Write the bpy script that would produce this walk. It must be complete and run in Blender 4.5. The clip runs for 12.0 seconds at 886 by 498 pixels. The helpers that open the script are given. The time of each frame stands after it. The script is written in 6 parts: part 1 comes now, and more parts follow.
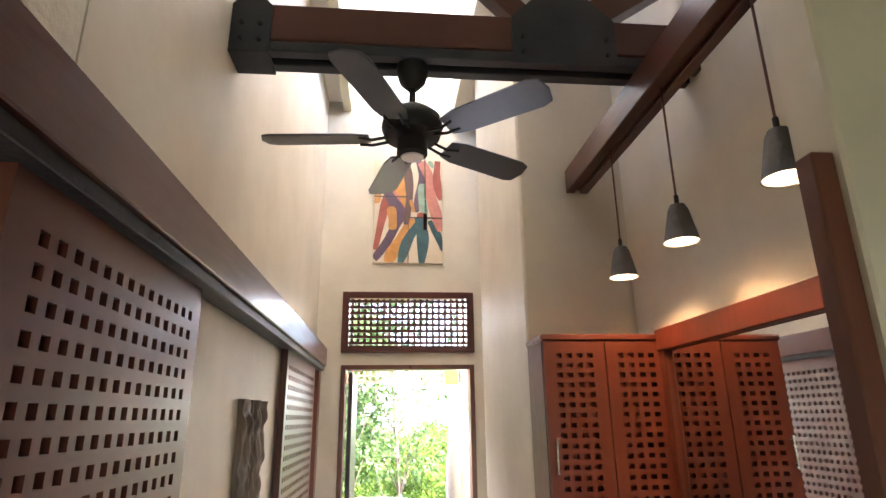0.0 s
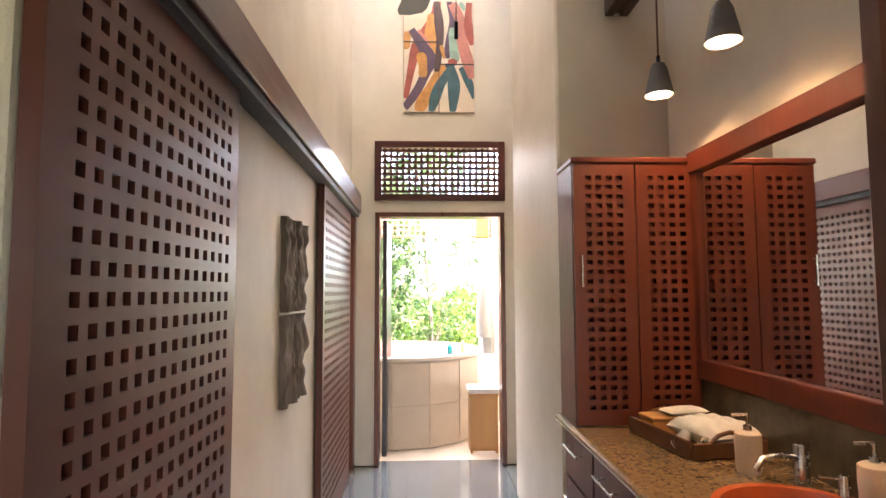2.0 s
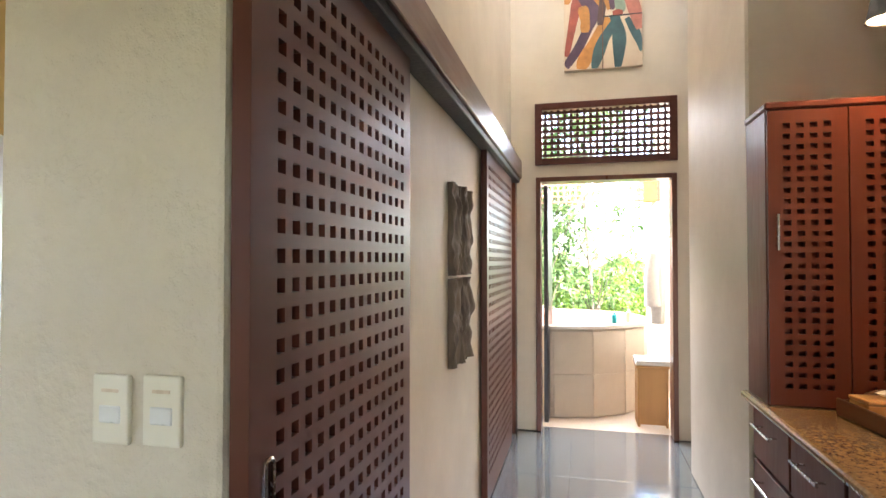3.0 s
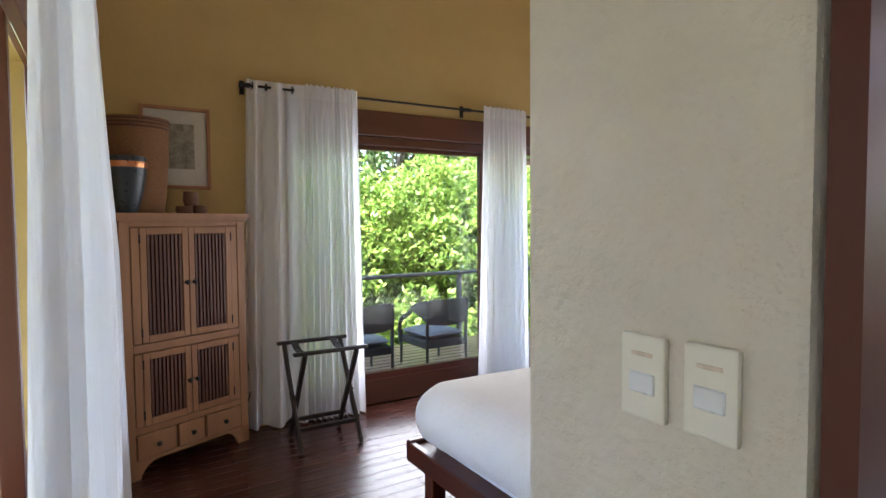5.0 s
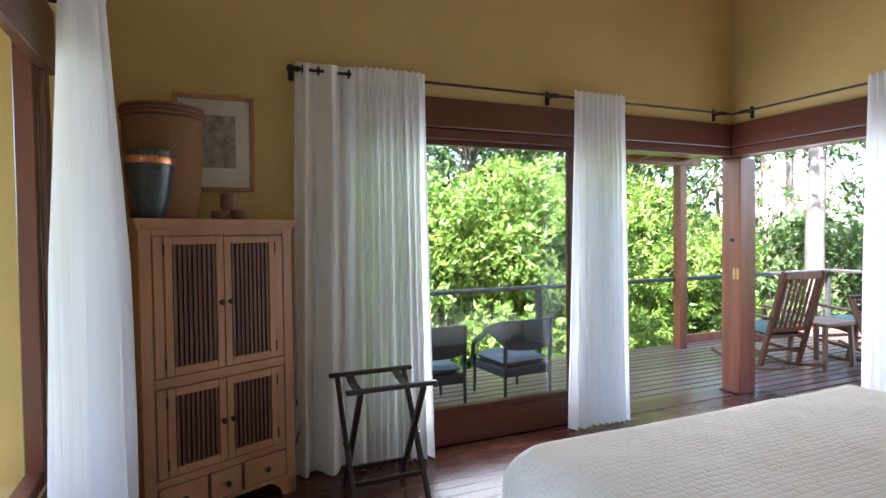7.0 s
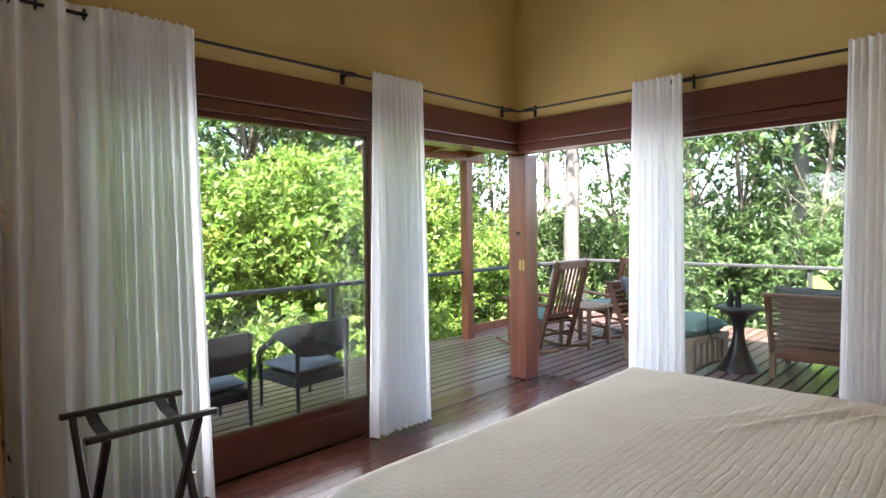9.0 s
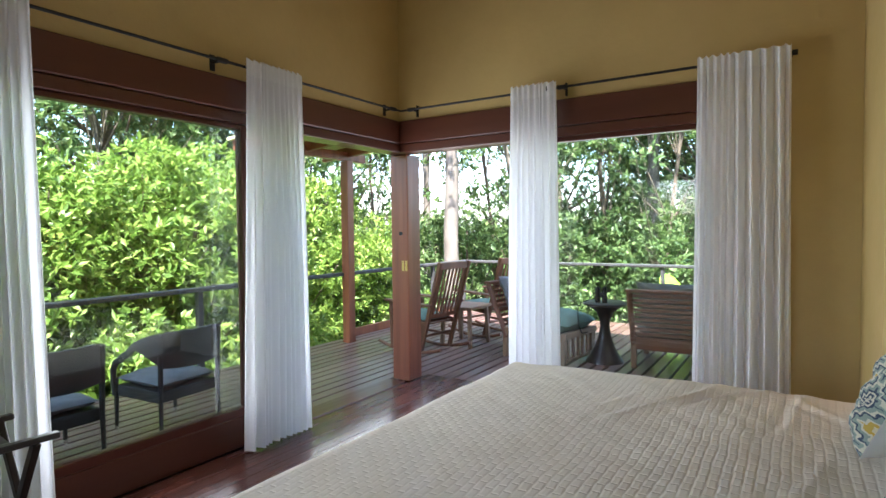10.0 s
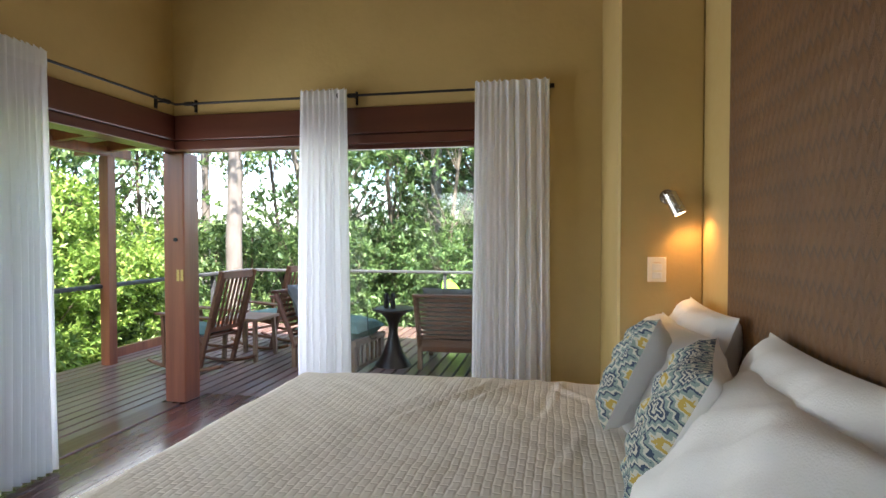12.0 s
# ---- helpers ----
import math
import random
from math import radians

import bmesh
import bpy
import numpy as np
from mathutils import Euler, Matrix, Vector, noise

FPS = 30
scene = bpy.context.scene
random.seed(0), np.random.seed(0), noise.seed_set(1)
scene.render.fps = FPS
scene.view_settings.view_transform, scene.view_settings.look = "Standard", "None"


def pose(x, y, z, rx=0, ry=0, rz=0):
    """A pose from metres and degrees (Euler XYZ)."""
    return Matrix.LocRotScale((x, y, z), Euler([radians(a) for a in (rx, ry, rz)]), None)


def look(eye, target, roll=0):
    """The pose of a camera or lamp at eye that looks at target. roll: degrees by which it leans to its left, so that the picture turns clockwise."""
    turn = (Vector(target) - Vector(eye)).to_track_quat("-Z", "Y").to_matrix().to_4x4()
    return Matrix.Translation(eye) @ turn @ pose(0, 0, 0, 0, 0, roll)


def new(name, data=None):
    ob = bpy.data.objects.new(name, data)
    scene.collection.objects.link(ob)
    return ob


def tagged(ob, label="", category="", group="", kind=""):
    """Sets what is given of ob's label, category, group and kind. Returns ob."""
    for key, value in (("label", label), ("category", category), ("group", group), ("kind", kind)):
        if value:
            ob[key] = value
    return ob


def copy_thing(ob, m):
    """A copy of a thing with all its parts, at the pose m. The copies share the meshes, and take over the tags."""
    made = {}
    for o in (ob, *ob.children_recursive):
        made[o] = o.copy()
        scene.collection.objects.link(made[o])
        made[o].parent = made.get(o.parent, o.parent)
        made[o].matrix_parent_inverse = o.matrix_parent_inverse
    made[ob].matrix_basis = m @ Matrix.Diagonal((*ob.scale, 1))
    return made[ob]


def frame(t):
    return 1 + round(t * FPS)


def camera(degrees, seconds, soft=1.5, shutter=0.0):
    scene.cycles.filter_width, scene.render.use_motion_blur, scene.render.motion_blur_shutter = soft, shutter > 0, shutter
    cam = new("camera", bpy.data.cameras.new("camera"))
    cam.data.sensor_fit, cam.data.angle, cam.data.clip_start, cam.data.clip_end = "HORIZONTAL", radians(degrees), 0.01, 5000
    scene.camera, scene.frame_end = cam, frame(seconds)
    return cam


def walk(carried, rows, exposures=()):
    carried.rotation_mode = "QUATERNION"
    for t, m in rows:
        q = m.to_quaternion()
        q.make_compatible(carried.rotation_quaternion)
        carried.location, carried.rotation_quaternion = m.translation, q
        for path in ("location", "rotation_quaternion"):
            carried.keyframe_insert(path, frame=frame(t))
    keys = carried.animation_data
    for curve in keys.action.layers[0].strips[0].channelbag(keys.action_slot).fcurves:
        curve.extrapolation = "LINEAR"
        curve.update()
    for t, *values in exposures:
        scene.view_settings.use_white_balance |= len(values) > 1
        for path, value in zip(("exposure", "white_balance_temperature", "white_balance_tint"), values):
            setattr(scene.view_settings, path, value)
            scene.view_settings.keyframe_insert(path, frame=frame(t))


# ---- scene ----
PATH = [
    (0, (0.621, -0.844, 1.686), (0.8, 1.063, 2.263), -0.7),
    (0.5, (0.623, -0.852, 1.632), (0.799, 1.09, 2.074), -0.4),
    (1, (0.623, -0.851, 1.568), (0.802, 1.115, 1.887), -0.3),
    (1.5, (0.623, -0.848, 1.499), (0.784, 1.133, 1.724), -0.3),
    (2, (0.62, -0.851, 1.444), (0.691, 1.142, 1.594), -0.2),
    (2.5, (0.603, -0.843, 1.428), (0.449, 1.149, 1.518), -0.1),
    (3, (0.578, -0.828, 1.423), (0.103, 1.114, 1.464), -0.0),
    (3.5, (0.548, -0.811, 1.411), (-0.313, 0.994, 1.406), 0.0),
    (3.7, (0.538, -0.803, 1.407), (-0.479, 0.919, 1.381), 0.0),
    (5.5, (0.201, -0.541, 1.367), (-1.634, 0.25, 1.281), -0.7),
    (6, (0.066, -0.433, 1.35), (-1.811, 0.253, 1.277), -0.9),
    (6.5, (-0.146, -0.414, 1.362), (-2.012, 0.304, 1.298), -0.8),
    (8.3, (-0.615, -0.275, 1.366), (-2.212, 0.928, 1.313), -0.8),
    (8.5, (-0.645, -0.267, 1.358), (-2.187, 1.005, 1.298), -0.8),
    (9, (-0.686, -0.245, 1.349), (-2.087, 1.18, 1.271), -0.8),
    (9.5, (-0.721, -0.225, 1.337), (-1.965, 1.339, 1.257), -0.8),
    (10, (-0.746, -0.208, 1.324), (-1.815, 1.48, 1.252), -0.6),
    (10.5, (-0.758, -0.215, 1.316), (-1.644, 1.577, 1.255), -0.4),
    (11, (-0.78, -0.222, 1.324), (-1.472, 1.654, 1.264), -0.3),
    (11.5, (-0.807, -0.236, 1.333), (-1.313, 1.698, 1.273), -0.2),
    (12, (-0.763, -0.199, 1.316), (-1.149, 1.763, 1.269), 0.0),
]
cam = camera(76.3, 12.0)
walk(cam, [(t, look(eye, target, roll)) for t, eye, target, roll in PATH],
     exposures=[(0.0, 4.05, 6150, 17), (1.0, 4.05, 6400, 20), (2.0, 4.1, 6400, 20), (3.0, 4.1, 6250, 15), (3.5, 3.85, 5950, 12), (5.5, 3.55, 5950, 21), (6.0, 3.4, 5700, 20), (6.5, 3.5, 5700, 17), (8.5, 3.4, 6250, 17), (10.5, 3.0, 5900, 12), (12.0, 3.0, 6150, 14)])

# ---------- daylight ----------
world = bpy.data.worlds.new("sky_world")
scene.world = world
world.use_nodes = True
SUN_EL, SUN_AZ = radians(58), radians(150)
sky = world.node_tree.nodes.new("ShaderNodeTexSky")
sky.sky_type = "NISHITA"
sky.sun_disc = False
sky.sun_elevation, sky.sun_rotation = SUN_EL, SUN_AZ
sky.dust_density, sky.ozone_density = 1.5, 1.0
world.node_tree.links.new(sky.outputs[0], world.node_tree.nodes["Background"].inputs[0])
world.node_tree.nodes["Background"].inputs[1].default_value = 0.15

sun_data = bpy.data.lights.new("sun", "SUN")
sun_data.energy, sun_data.angle, sun_data.color = 4.3, radians(0.6), (1.0, 0.94, 0.85)
sun = new("sun", sun_data)
sun.matrix_world = look((math.sin(SUN_AZ) * math.cos(SUN_EL) * 30, math.cos(SUN_AZ) * math.cos(SUN_EL) * 30, math.sin(SUN_EL) * 30), (0, 0, 0))


def area_lamp(name, eye, target, w, h, watts, colour=(1, 1, 1)):
    d = bpy.data.lights.new(name, "AREA")
    d.shape, d.size, d.size_y, d.energy, d.color = "RECTANGLE", w, h, watts, colour
    ob = new(name, d)
    ob.matrix_world = look(eye, target)
    return ob


def bulb_lamp(name, at, watts, radius=0.03, colour=(1.0, 0.62, 0.3), spot=None, target=None):
    d = bpy.data.lights.new(name, "SPOT" if spot else "POINT")
    d.energy, d.shadow_soft_size, d.color = watts, radius, colour
    ob = new(name, d)
    if spot:
        d.spot_size, d.spot_blend = radians(spot), 0.6
        ob.matrix_world = look(at, target)
    else:
        ob.location = at
    return ob


# added lamps for sky light through the side window, roof light and open bathroom roof
area_lamp("side_window_sky", (-1.76, -0.98, 1.3), (-1.76, 0.0, 1.3), 1.9, 1.5, 0.10, (0.95, 0.98, 1.0))
area_lamp("roof_light_sky", (0.69, 2.3, 5.30), (0.69, 2.3, 0.0), 0.8, 3.0, 1.6, (1.0, 0.98, 0.95))
area_lamp("bath_roof_sky", (0.4, 5.45, 2.95), (0.4, 5.45, 0.0), 2.0, 1.8, 32.0)
# fill lamp in the unseen hall opening, added to brighten the pier
area_lamp("entrance_sky", (1.2, -3.45, 1.05), (1.2, 0.0, 1.05), 0.85, 2.0, 0.30, (1.0, 0.90, 0.78))
# lamps at the bedroom windows, added on top of the sky's own light
area_lamp("west_window_sky", (-3.595, 1.45, 1.08), (0.0, 1.45, 1.08), 0.95, 1.7, 3.3, (0.97, 0.99, 1.0))
area_lamp("corner_window_sky", (-3.595, 3.0, 1.08), (0.0, 3.0, 1.08), 0.9, 1.7, 2.9, (0.97, 0.99, 1.0))
area_lamp("north_window_sky", (-2.45, 3.76, 1.08), (-2.45, 0.0, 1.08), 2.2, 1.7, 2.7, (0.97, 0.99, 1.0))


# ---------- materials ----------
def mat(name, c1, c2=None, scale=4.0, rough=0.6, bump=0.0, bump_scale=60.0, stretch=(1, 1, 1), metal=0.0, detail=6.0, rough_var=0.1, coat=0.0, vary=0.0):
    m = bpy.data.materials.new(name)
    m.use_nodes = True
    nt = m.node_tree
    n, l = nt.nodes, nt.links
    p = n["Principled BSDF"]
    c2 = c2 or tuple(v * 0.78 for v in c1)
    tc = n.new("ShaderNodeTexCoord")
    mp = n.new("ShaderNodeMapping")
    mp.inputs["Scale"].default_value = stretch
    l.new(tc.outputs["Object"], mp.inputs[0])
    big = n.new("ShaderNodeTexNoise")
    big.inputs["Scale"].default_value, big.inputs["Detail"].default_value, big.inputs["Roughness"].default_value = scale, detail, 0.6
    l.new(mp.outputs[0], big.inputs[0])
    ramp = n.new("ShaderNodeValToRGB")
    ramp.color_ramp.elements[0].position, ramp.color_ramp.elements[1].position = 0.3, 0.72
    ramp.color_ramp.elements[0].color, ramp.color_ramp.elements[1].color = (*c2, 1), (*c1, 1)
    l.new(big.outputs[0], ramp.inputs[0])
    out = ramp.outputs[0]
    if vary:
        info = n.new("ShaderNodeObjectInfo")
        mr = n.new("ShaderNodeMapRange")
        mr.inputs[3].default_value, mr.inputs[4].default_value = 1 - vary, 1 + vary
        l.new(info.outputs["Random"], mr.inputs[0])
        hs = n.new("ShaderNodeHueSaturation")
        l.new(mr.outputs[0], hs.inputs["Value"])
        l.new(out, hs.inputs["Color"])
        out = hs.outputs[0]
    l.new(out, p.inputs["Base Color"])
    p.inputs["Metallic"].default_value = metal
    fine = n.new("ShaderNodeTexNoise")
    fine.inputs["Scale"].default_value, fine.inputs["Detail"].default_value = bump_scale, 4.0
    l.new(mp.outputs[0], fine.inputs[0])
    rr = n.new("ShaderNodeMapRange")
    rr.inputs[3].default_value, rr.inputs[4].default_value = max(0.03, rough - rough_var), min(1, rough + rough_var)
    l.new(fine.outputs[0], rr.inputs[0])
    l.new(rr.outputs[0], p.inputs["Roughness"])
    p.inputs["Coat Weight"].default_value = coat
    p.inputs["Coat Roughness"].default_value = 0.12
    if bump:
        b = n.new("ShaderNodeBump")
        b.inputs["Strength"].default_value, b.inputs["Distance"].default_value = bump, 0.01
        l.new(fine.outputs[0], b.inputs["Height"])
        l.new(b.outputs[0], p.inputs["Normal"])
    return m


def trowelled(m):
    """Adds pits and broad trowel waves to a plaster."""
    n, l = m.node_tree.nodes, m.node_tree.links
    tc = n.new("ShaderNodeTexCoord")
    pits = n.new("ShaderNodeTexVoronoi")
    pits.inputs["Scale"].default_value = 170
    l.new(tc.outputs["Object"], pits.inputs["Vector"])
    pit_ramp = n.new("ShaderNodeMapRange")
    pit_ramp.inputs[1].default_value, pit_ramp.inputs[2].default_value = 0.0, 0.4
    l.new(pits.outputs["Distance"], pit_ramp.inputs[0])
    where = n.new("ShaderNodeTexNoise")
    where.inputs["Scale"].default_value = 9
    l.new(tc.outputs["Object"], where.inputs[0])
    thin = n.new("ShaderNodeMapRange")
    thin.inputs[1].default_value, thin.inputs[2].default_value = 0.44, 0.6
    l.new(where.outputs[0], thin.inputs[0])
    keep = n.new("ShaderNodeMath")
    keep.operation = "MAXIMUM"
    l.new(pit_ramp.outputs[0], keep.inputs[0])
    l.new(thin.outputs[0], keep.inputs[1])
    b = n.new("ShaderNodeBump")
    b.inputs["Strength"].default_value, b.inputs["Distance"].default_value = 0.3, 0.003
    l.new(keep.outputs[0], b.inputs["Height"])
    broad = n.new("ShaderNodeBump")
    broad.inputs["Strength"].default_value, broad.inputs["Distance"].default_value = 0.35, 0.03
    l.new(where.outputs[0], broad.inputs["Height"])
    p = n["Principled BSDF"]
    l.new(p.inputs["Normal"].links[0].from_socket, broad.inputs["Normal"])
    l.new(broad.outputs[0], b.inputs["Normal"])
    l.new(b.outputs[0], p.inputs["Normal"])
    return m


TROWEL = trowelled(mat("trowelled_cream_plaster", (0.70, 0.63, 0.51), (0.60, 0.53, 0.42), 2.2, 0.6, 0.6, 42))
CREAM = mat("cream_plaster", (0.70, 0.63, 0.51), (0.60, 0.53, 0.42), 2.2, 0.55, 0.12, 20)
OCHRE = mat("ochre_plaster", (0.56, 0.40, 0.155), (0.48, 0.34, 0.125), 1.8, 0.6, 0.2, 24)
PALE = mat("pale_plaster", (0.74, 0.68, 0.56), (0.66, 0.58, 0.46), 2.0, 0.6, 0.3, 40)
CEIL = mat("ceiling_paint", (0.82, 0.76, 0.66), (0.76, 0.7, 0.6), 1.5, 0.7, 0.1, 40)
REDWOOD = mat("red_hardwood", (0.16, 0.048, 0.026), (0.085, 0.025, 0.014), 3.0, 0.32, 0.12, 30, (1, 1, 0.12), coat=0.25)
REDWOOD_Y = mat("red_hardwood_long", (0.12, 0.036, 0.020), (0.062, 0.018, 0.010), 3.0, 0.34, 0.12, 30, (1, 0.1, 1), coat=0.2)
REDWOOD_X = mat("red_hardwood_cross", (0.12, 0.036, 0.020), (0.062, 0.018, 0.010), 3.0, 0.34, 0.12, 30, (0.1, 1, 1), coat=0.2)
DOORWOOD = mat("stained_door_wood", (0.105, 0.027, 0.016), (0.08, 0.020, 0.012), 3.0, 0.34, 0.0, 40, (1, 1, 0.15), coat=0.0, rough_var=0.02)
WARMWOOD = mat("mahogany_cabinet_wood", (0.145, 0.029, 0.011), (0.085, 0.016, 0.007), 3.0, 0.42, 0.06, 40, (1, 1, 0.15), coat=0.0)
POSTWOOD = mat("post_wood", (0.34, 0.11, 0.052), (0.17, 0.05, 0.025), 9.0, 0.36, 0.2, 45, (1, 1, 0.06), coat=0.15)
HONEY = mat("honey_wood", (0.45, 0.225, 0.105), (0.30, 0.14, 0.062), 5.0, 0.42, 0.1, 40, (1, 1, 0.12))
DARKSLAT = mat("dark_brown_slat", (0.15, 0.055, 0.03), (0.08, 0.028, 0.016), 6.0, 0.45, 0.1, 40, (1, 1, 0.1))
PINE = mat("oak_stool_wood", (0.60, 0.33, 0.12), (0.48, 0.24, 0.08), 5.0, 0.45, 0.08, 40, (1, 1, 0.1))
FLOORWOOD = mat("floor_board_wood", (0.075, 0.021, 0.013), (0.045, 0.013, 0.008), 4.0, 0.26, 0.05, 20, (1, 0.1, 1), coat=0.0, vary=0.25)
DECKWOOD = mat("deck_board_wood", (0.19, 0.11, 0.092), (0.11, 0.06, 0.05), 4.0, 0.32, 0.12, 25, (1, 0.08, 1), coat=0.15, vary=0.3)
WALNUT = mat("dark_walnut_wood", (0.20, 0.085, 0.035), (0.11, 0.045, 0.018), 6.0, 0.4, 0.1, 40, (1, 0.15, 1))
TEAK = mat("weathered_teak", (0.20, 0.078, 0.038), (0.11, 0.042, 0.021), 6.0, 0.5, 0.15, 40, (1, 1, 0.12))
TEAKGREY = mat("greyed_teak", (0.30, 0.18, 0.11), (0.20, 0.12, 0.075), 6.0, 0.55, 0.15, 40, (1, 1, 0.12))
BLACKWOOD = mat("black_stained_wood", (0.028, 0.02, 0.018), (0.018, 0.013, 0.012), 6.0, 0.35, 0.05, 40)
IRON = mat("black_iron", (0.03, 0.028, 0.027), (0.02, 0.02, 0.02), 10.0, 0.5, 0.1, 80, metal=0.6)
STEELPLATE = mat("dark_steel_plate", (0.06, 0.06, 0.065), (0.035, 0.035, 0.04), 6.0, 0.5, 0.15, 60, metal=0.5)
RAILGREY = mat("grey_rail_paint", (0.06, 0.058, 0.058), (0.04, 0.038, 0.038), 6.0, 0.55, 0.05, 60)
CHROME = mat("brushed_steel", (0.65, 0.63, 0.6), (0.55, 0.53, 0.5), 8.0, 0.25, 0.02, 80, metal=1.0)
BRASS = mat("brass", (0.7, 0.5, 0.2), (0.6, 0.4, 0.15), 8.0, 0.3, 0.02, 80, metal=1.0)
COPPER = mat("copper_band", (0.75, 0.32, 0.16), (0.6, 0.24, 0.1), 20.0, 0.3, 0.1, 60, metal=1.0)
PLASTIC = mat("ivory_plastic", (0.78, 0.74, 0.62), (0.75, 0.7, 0.58), 3.0, 0.35, 0, 40)
WHITEPL = mat("white_plastic", (0.8, 0.8, 0.78), None, 3.0, 0.3, 0, 40)
LINEN = mat("white_cotton", (0.88, 0.86, 0.83), (0.83, 0.81, 0.78), 6.0, 0.9, 0.25, 220)
TOWEL = mat("white_towelling", (0.8, 0.77, 0.7), (0.7, 0.67, 0.6), 30.0, 0.95, 0.35, 240)
CUSHGREY = mat("grey_cushion_cloth", (0.16, 0.165, 0.165), (0.12, 0.125, 0.125), 8.0, 0.9, 0.4, 250)
CUSHGREEN = mat("green_cushion_cloth", (0.13, 0.20, 0.155), (0.095, 0.15, 0.115), 8.0, 0.9, 0.4, 250)
WICKER = mat("charcoal_wicker", (0.024, 0.022, 0.023), (0.01, 0.01, 0.01), 90.0, 0.5, 0.9, 130, (1, 1, 2.5))
CONCRETE = mat("polished_concrete", (0.17, 0.185, 0.185), (0.11, 0.125, 0.13), 2.5, 0.12, 0.02, 20, coat=1.0, rough_var=0.06, vary=0.06)
CONCRETE.node_tree.nodes["Principled BSDF"].inputs["Coat IOR"].default_value = 1.9
CONCRETE.node_tree.nodes["Principled BSDF"].inputs["Specular IOR Level"].default_value = 0.9
STONE = mat("brown_granite", (0.31, 0.20, 0.09), (0.14, 0.088, 0.042), 75.0, 0.16, 0.02, 80, coat=0.3)
SPLASH = mat("dark_stone_splashback", (0.15, 0.118, 0.07), (0.06, 0.048, 0.03), 7.0, 0.22, 0.1, 30)
TILE = mat("sand_tile", (0.66, 0.55, 0.42), (0.58, 0.47, 0.35), 4.0, 0.35, 0.06, 40, vary=0.06)
TUBCLAY = mat("tub_inside_glaze", (0.42, 0.25, 0.19), (0.36, 0.2, 0.15), 4.0, 0.3, 0.04, 40)
ORANGE = mat("orange_glaze", (0.62, 0.14, 0.04), (0.5, 0.1, 0.03), 5.0, 0.2, 0.02, 40)
CERAMIC = mat("cream_ceramic", (0.72, 0.6, 0.46), (0.68, 0.55, 0.41), 5.0, 0.3, 0.02, 40)
TEAL = mat("teal_bottle_plastic", (0.02, 0.45, 0.5), None, 3.0, 0.2, 0, 40)
AMBER = mat("pale_bottle_plastic", (0.75, 0.66, 0.4), None, 3.0, 0.2, 0, 40)
BASKET = mat("woven_cane", (0.36, 0.175, 0.07), (0.22, 0.095, 0.036), 60.0, 0.6, 0.9, 110, (1, 1, 3))
SLATEVASE = mat("dark_slate_glaze", (0.045, 0.055, 0.065), (0.035, 0.043, 0.052), 8.0, 0.3, 0.0, 40)
CARVED = mat("weathered_carved_wood", (0.22, 0.17, 0.125), (0.08, 0.06, 0.045), 14.0, 0.65, 0.6, 60, (1, 1, 0.25))
SHADE = mat("grey_cement_shade", (0.14, 0.13, 0.12), (0.09, 0.085, 0.08), 12.0, 0.7, 0.3, 60)
BARK = mat("tree_bark", (0.16, 0.12, 0.085), (0.08, 0.06, 0.045), 8.0, 0.85, 0.8, 20, (1, 1, 0.3))
PALEBARK = mat("pale_tree_bark", (0.19, 0.165, 0.14), (0.11, 0.092, 0.076), 5.0, 0.8, 0.6, 20, (1, 1, 0.5))
SOIL = mat("garden_grass", (0.13, 0.15, 0.065), (0.085, 0.095, 0.045), 0.6, 0.95, 0.6, 12)
PORCHCEIL = mat("porch_board_paint", (0.62, 0.58, 0.4), (0.55, 0.5, 0.33), 3.0, 0.6, 0.1, 40)
BLADE_MAT = mat("grey_fan_blade", (0.10, 0.11, 0.13), (0.075, 0.08, 0.1), 6.0, 0.35, 0.03, 40)
PICMAT = mat("cream_picture_mount", (0.66, 0.62, 0.52), None, 3.0, 0.8, 0, 40)
ETCH = mat("grey_etching_paper", (0.42, 0.38, 0.28), (0.16, 0.14, 0.1), 22.0, 0.8, 0, 40, detail=8)
LIMEPLASTIC = mat("lime_green_sheet", (0.35, 0.62, 0.04), (0.28, 0.52, 0.03), 2.0, 0.5, 0.05, 20)


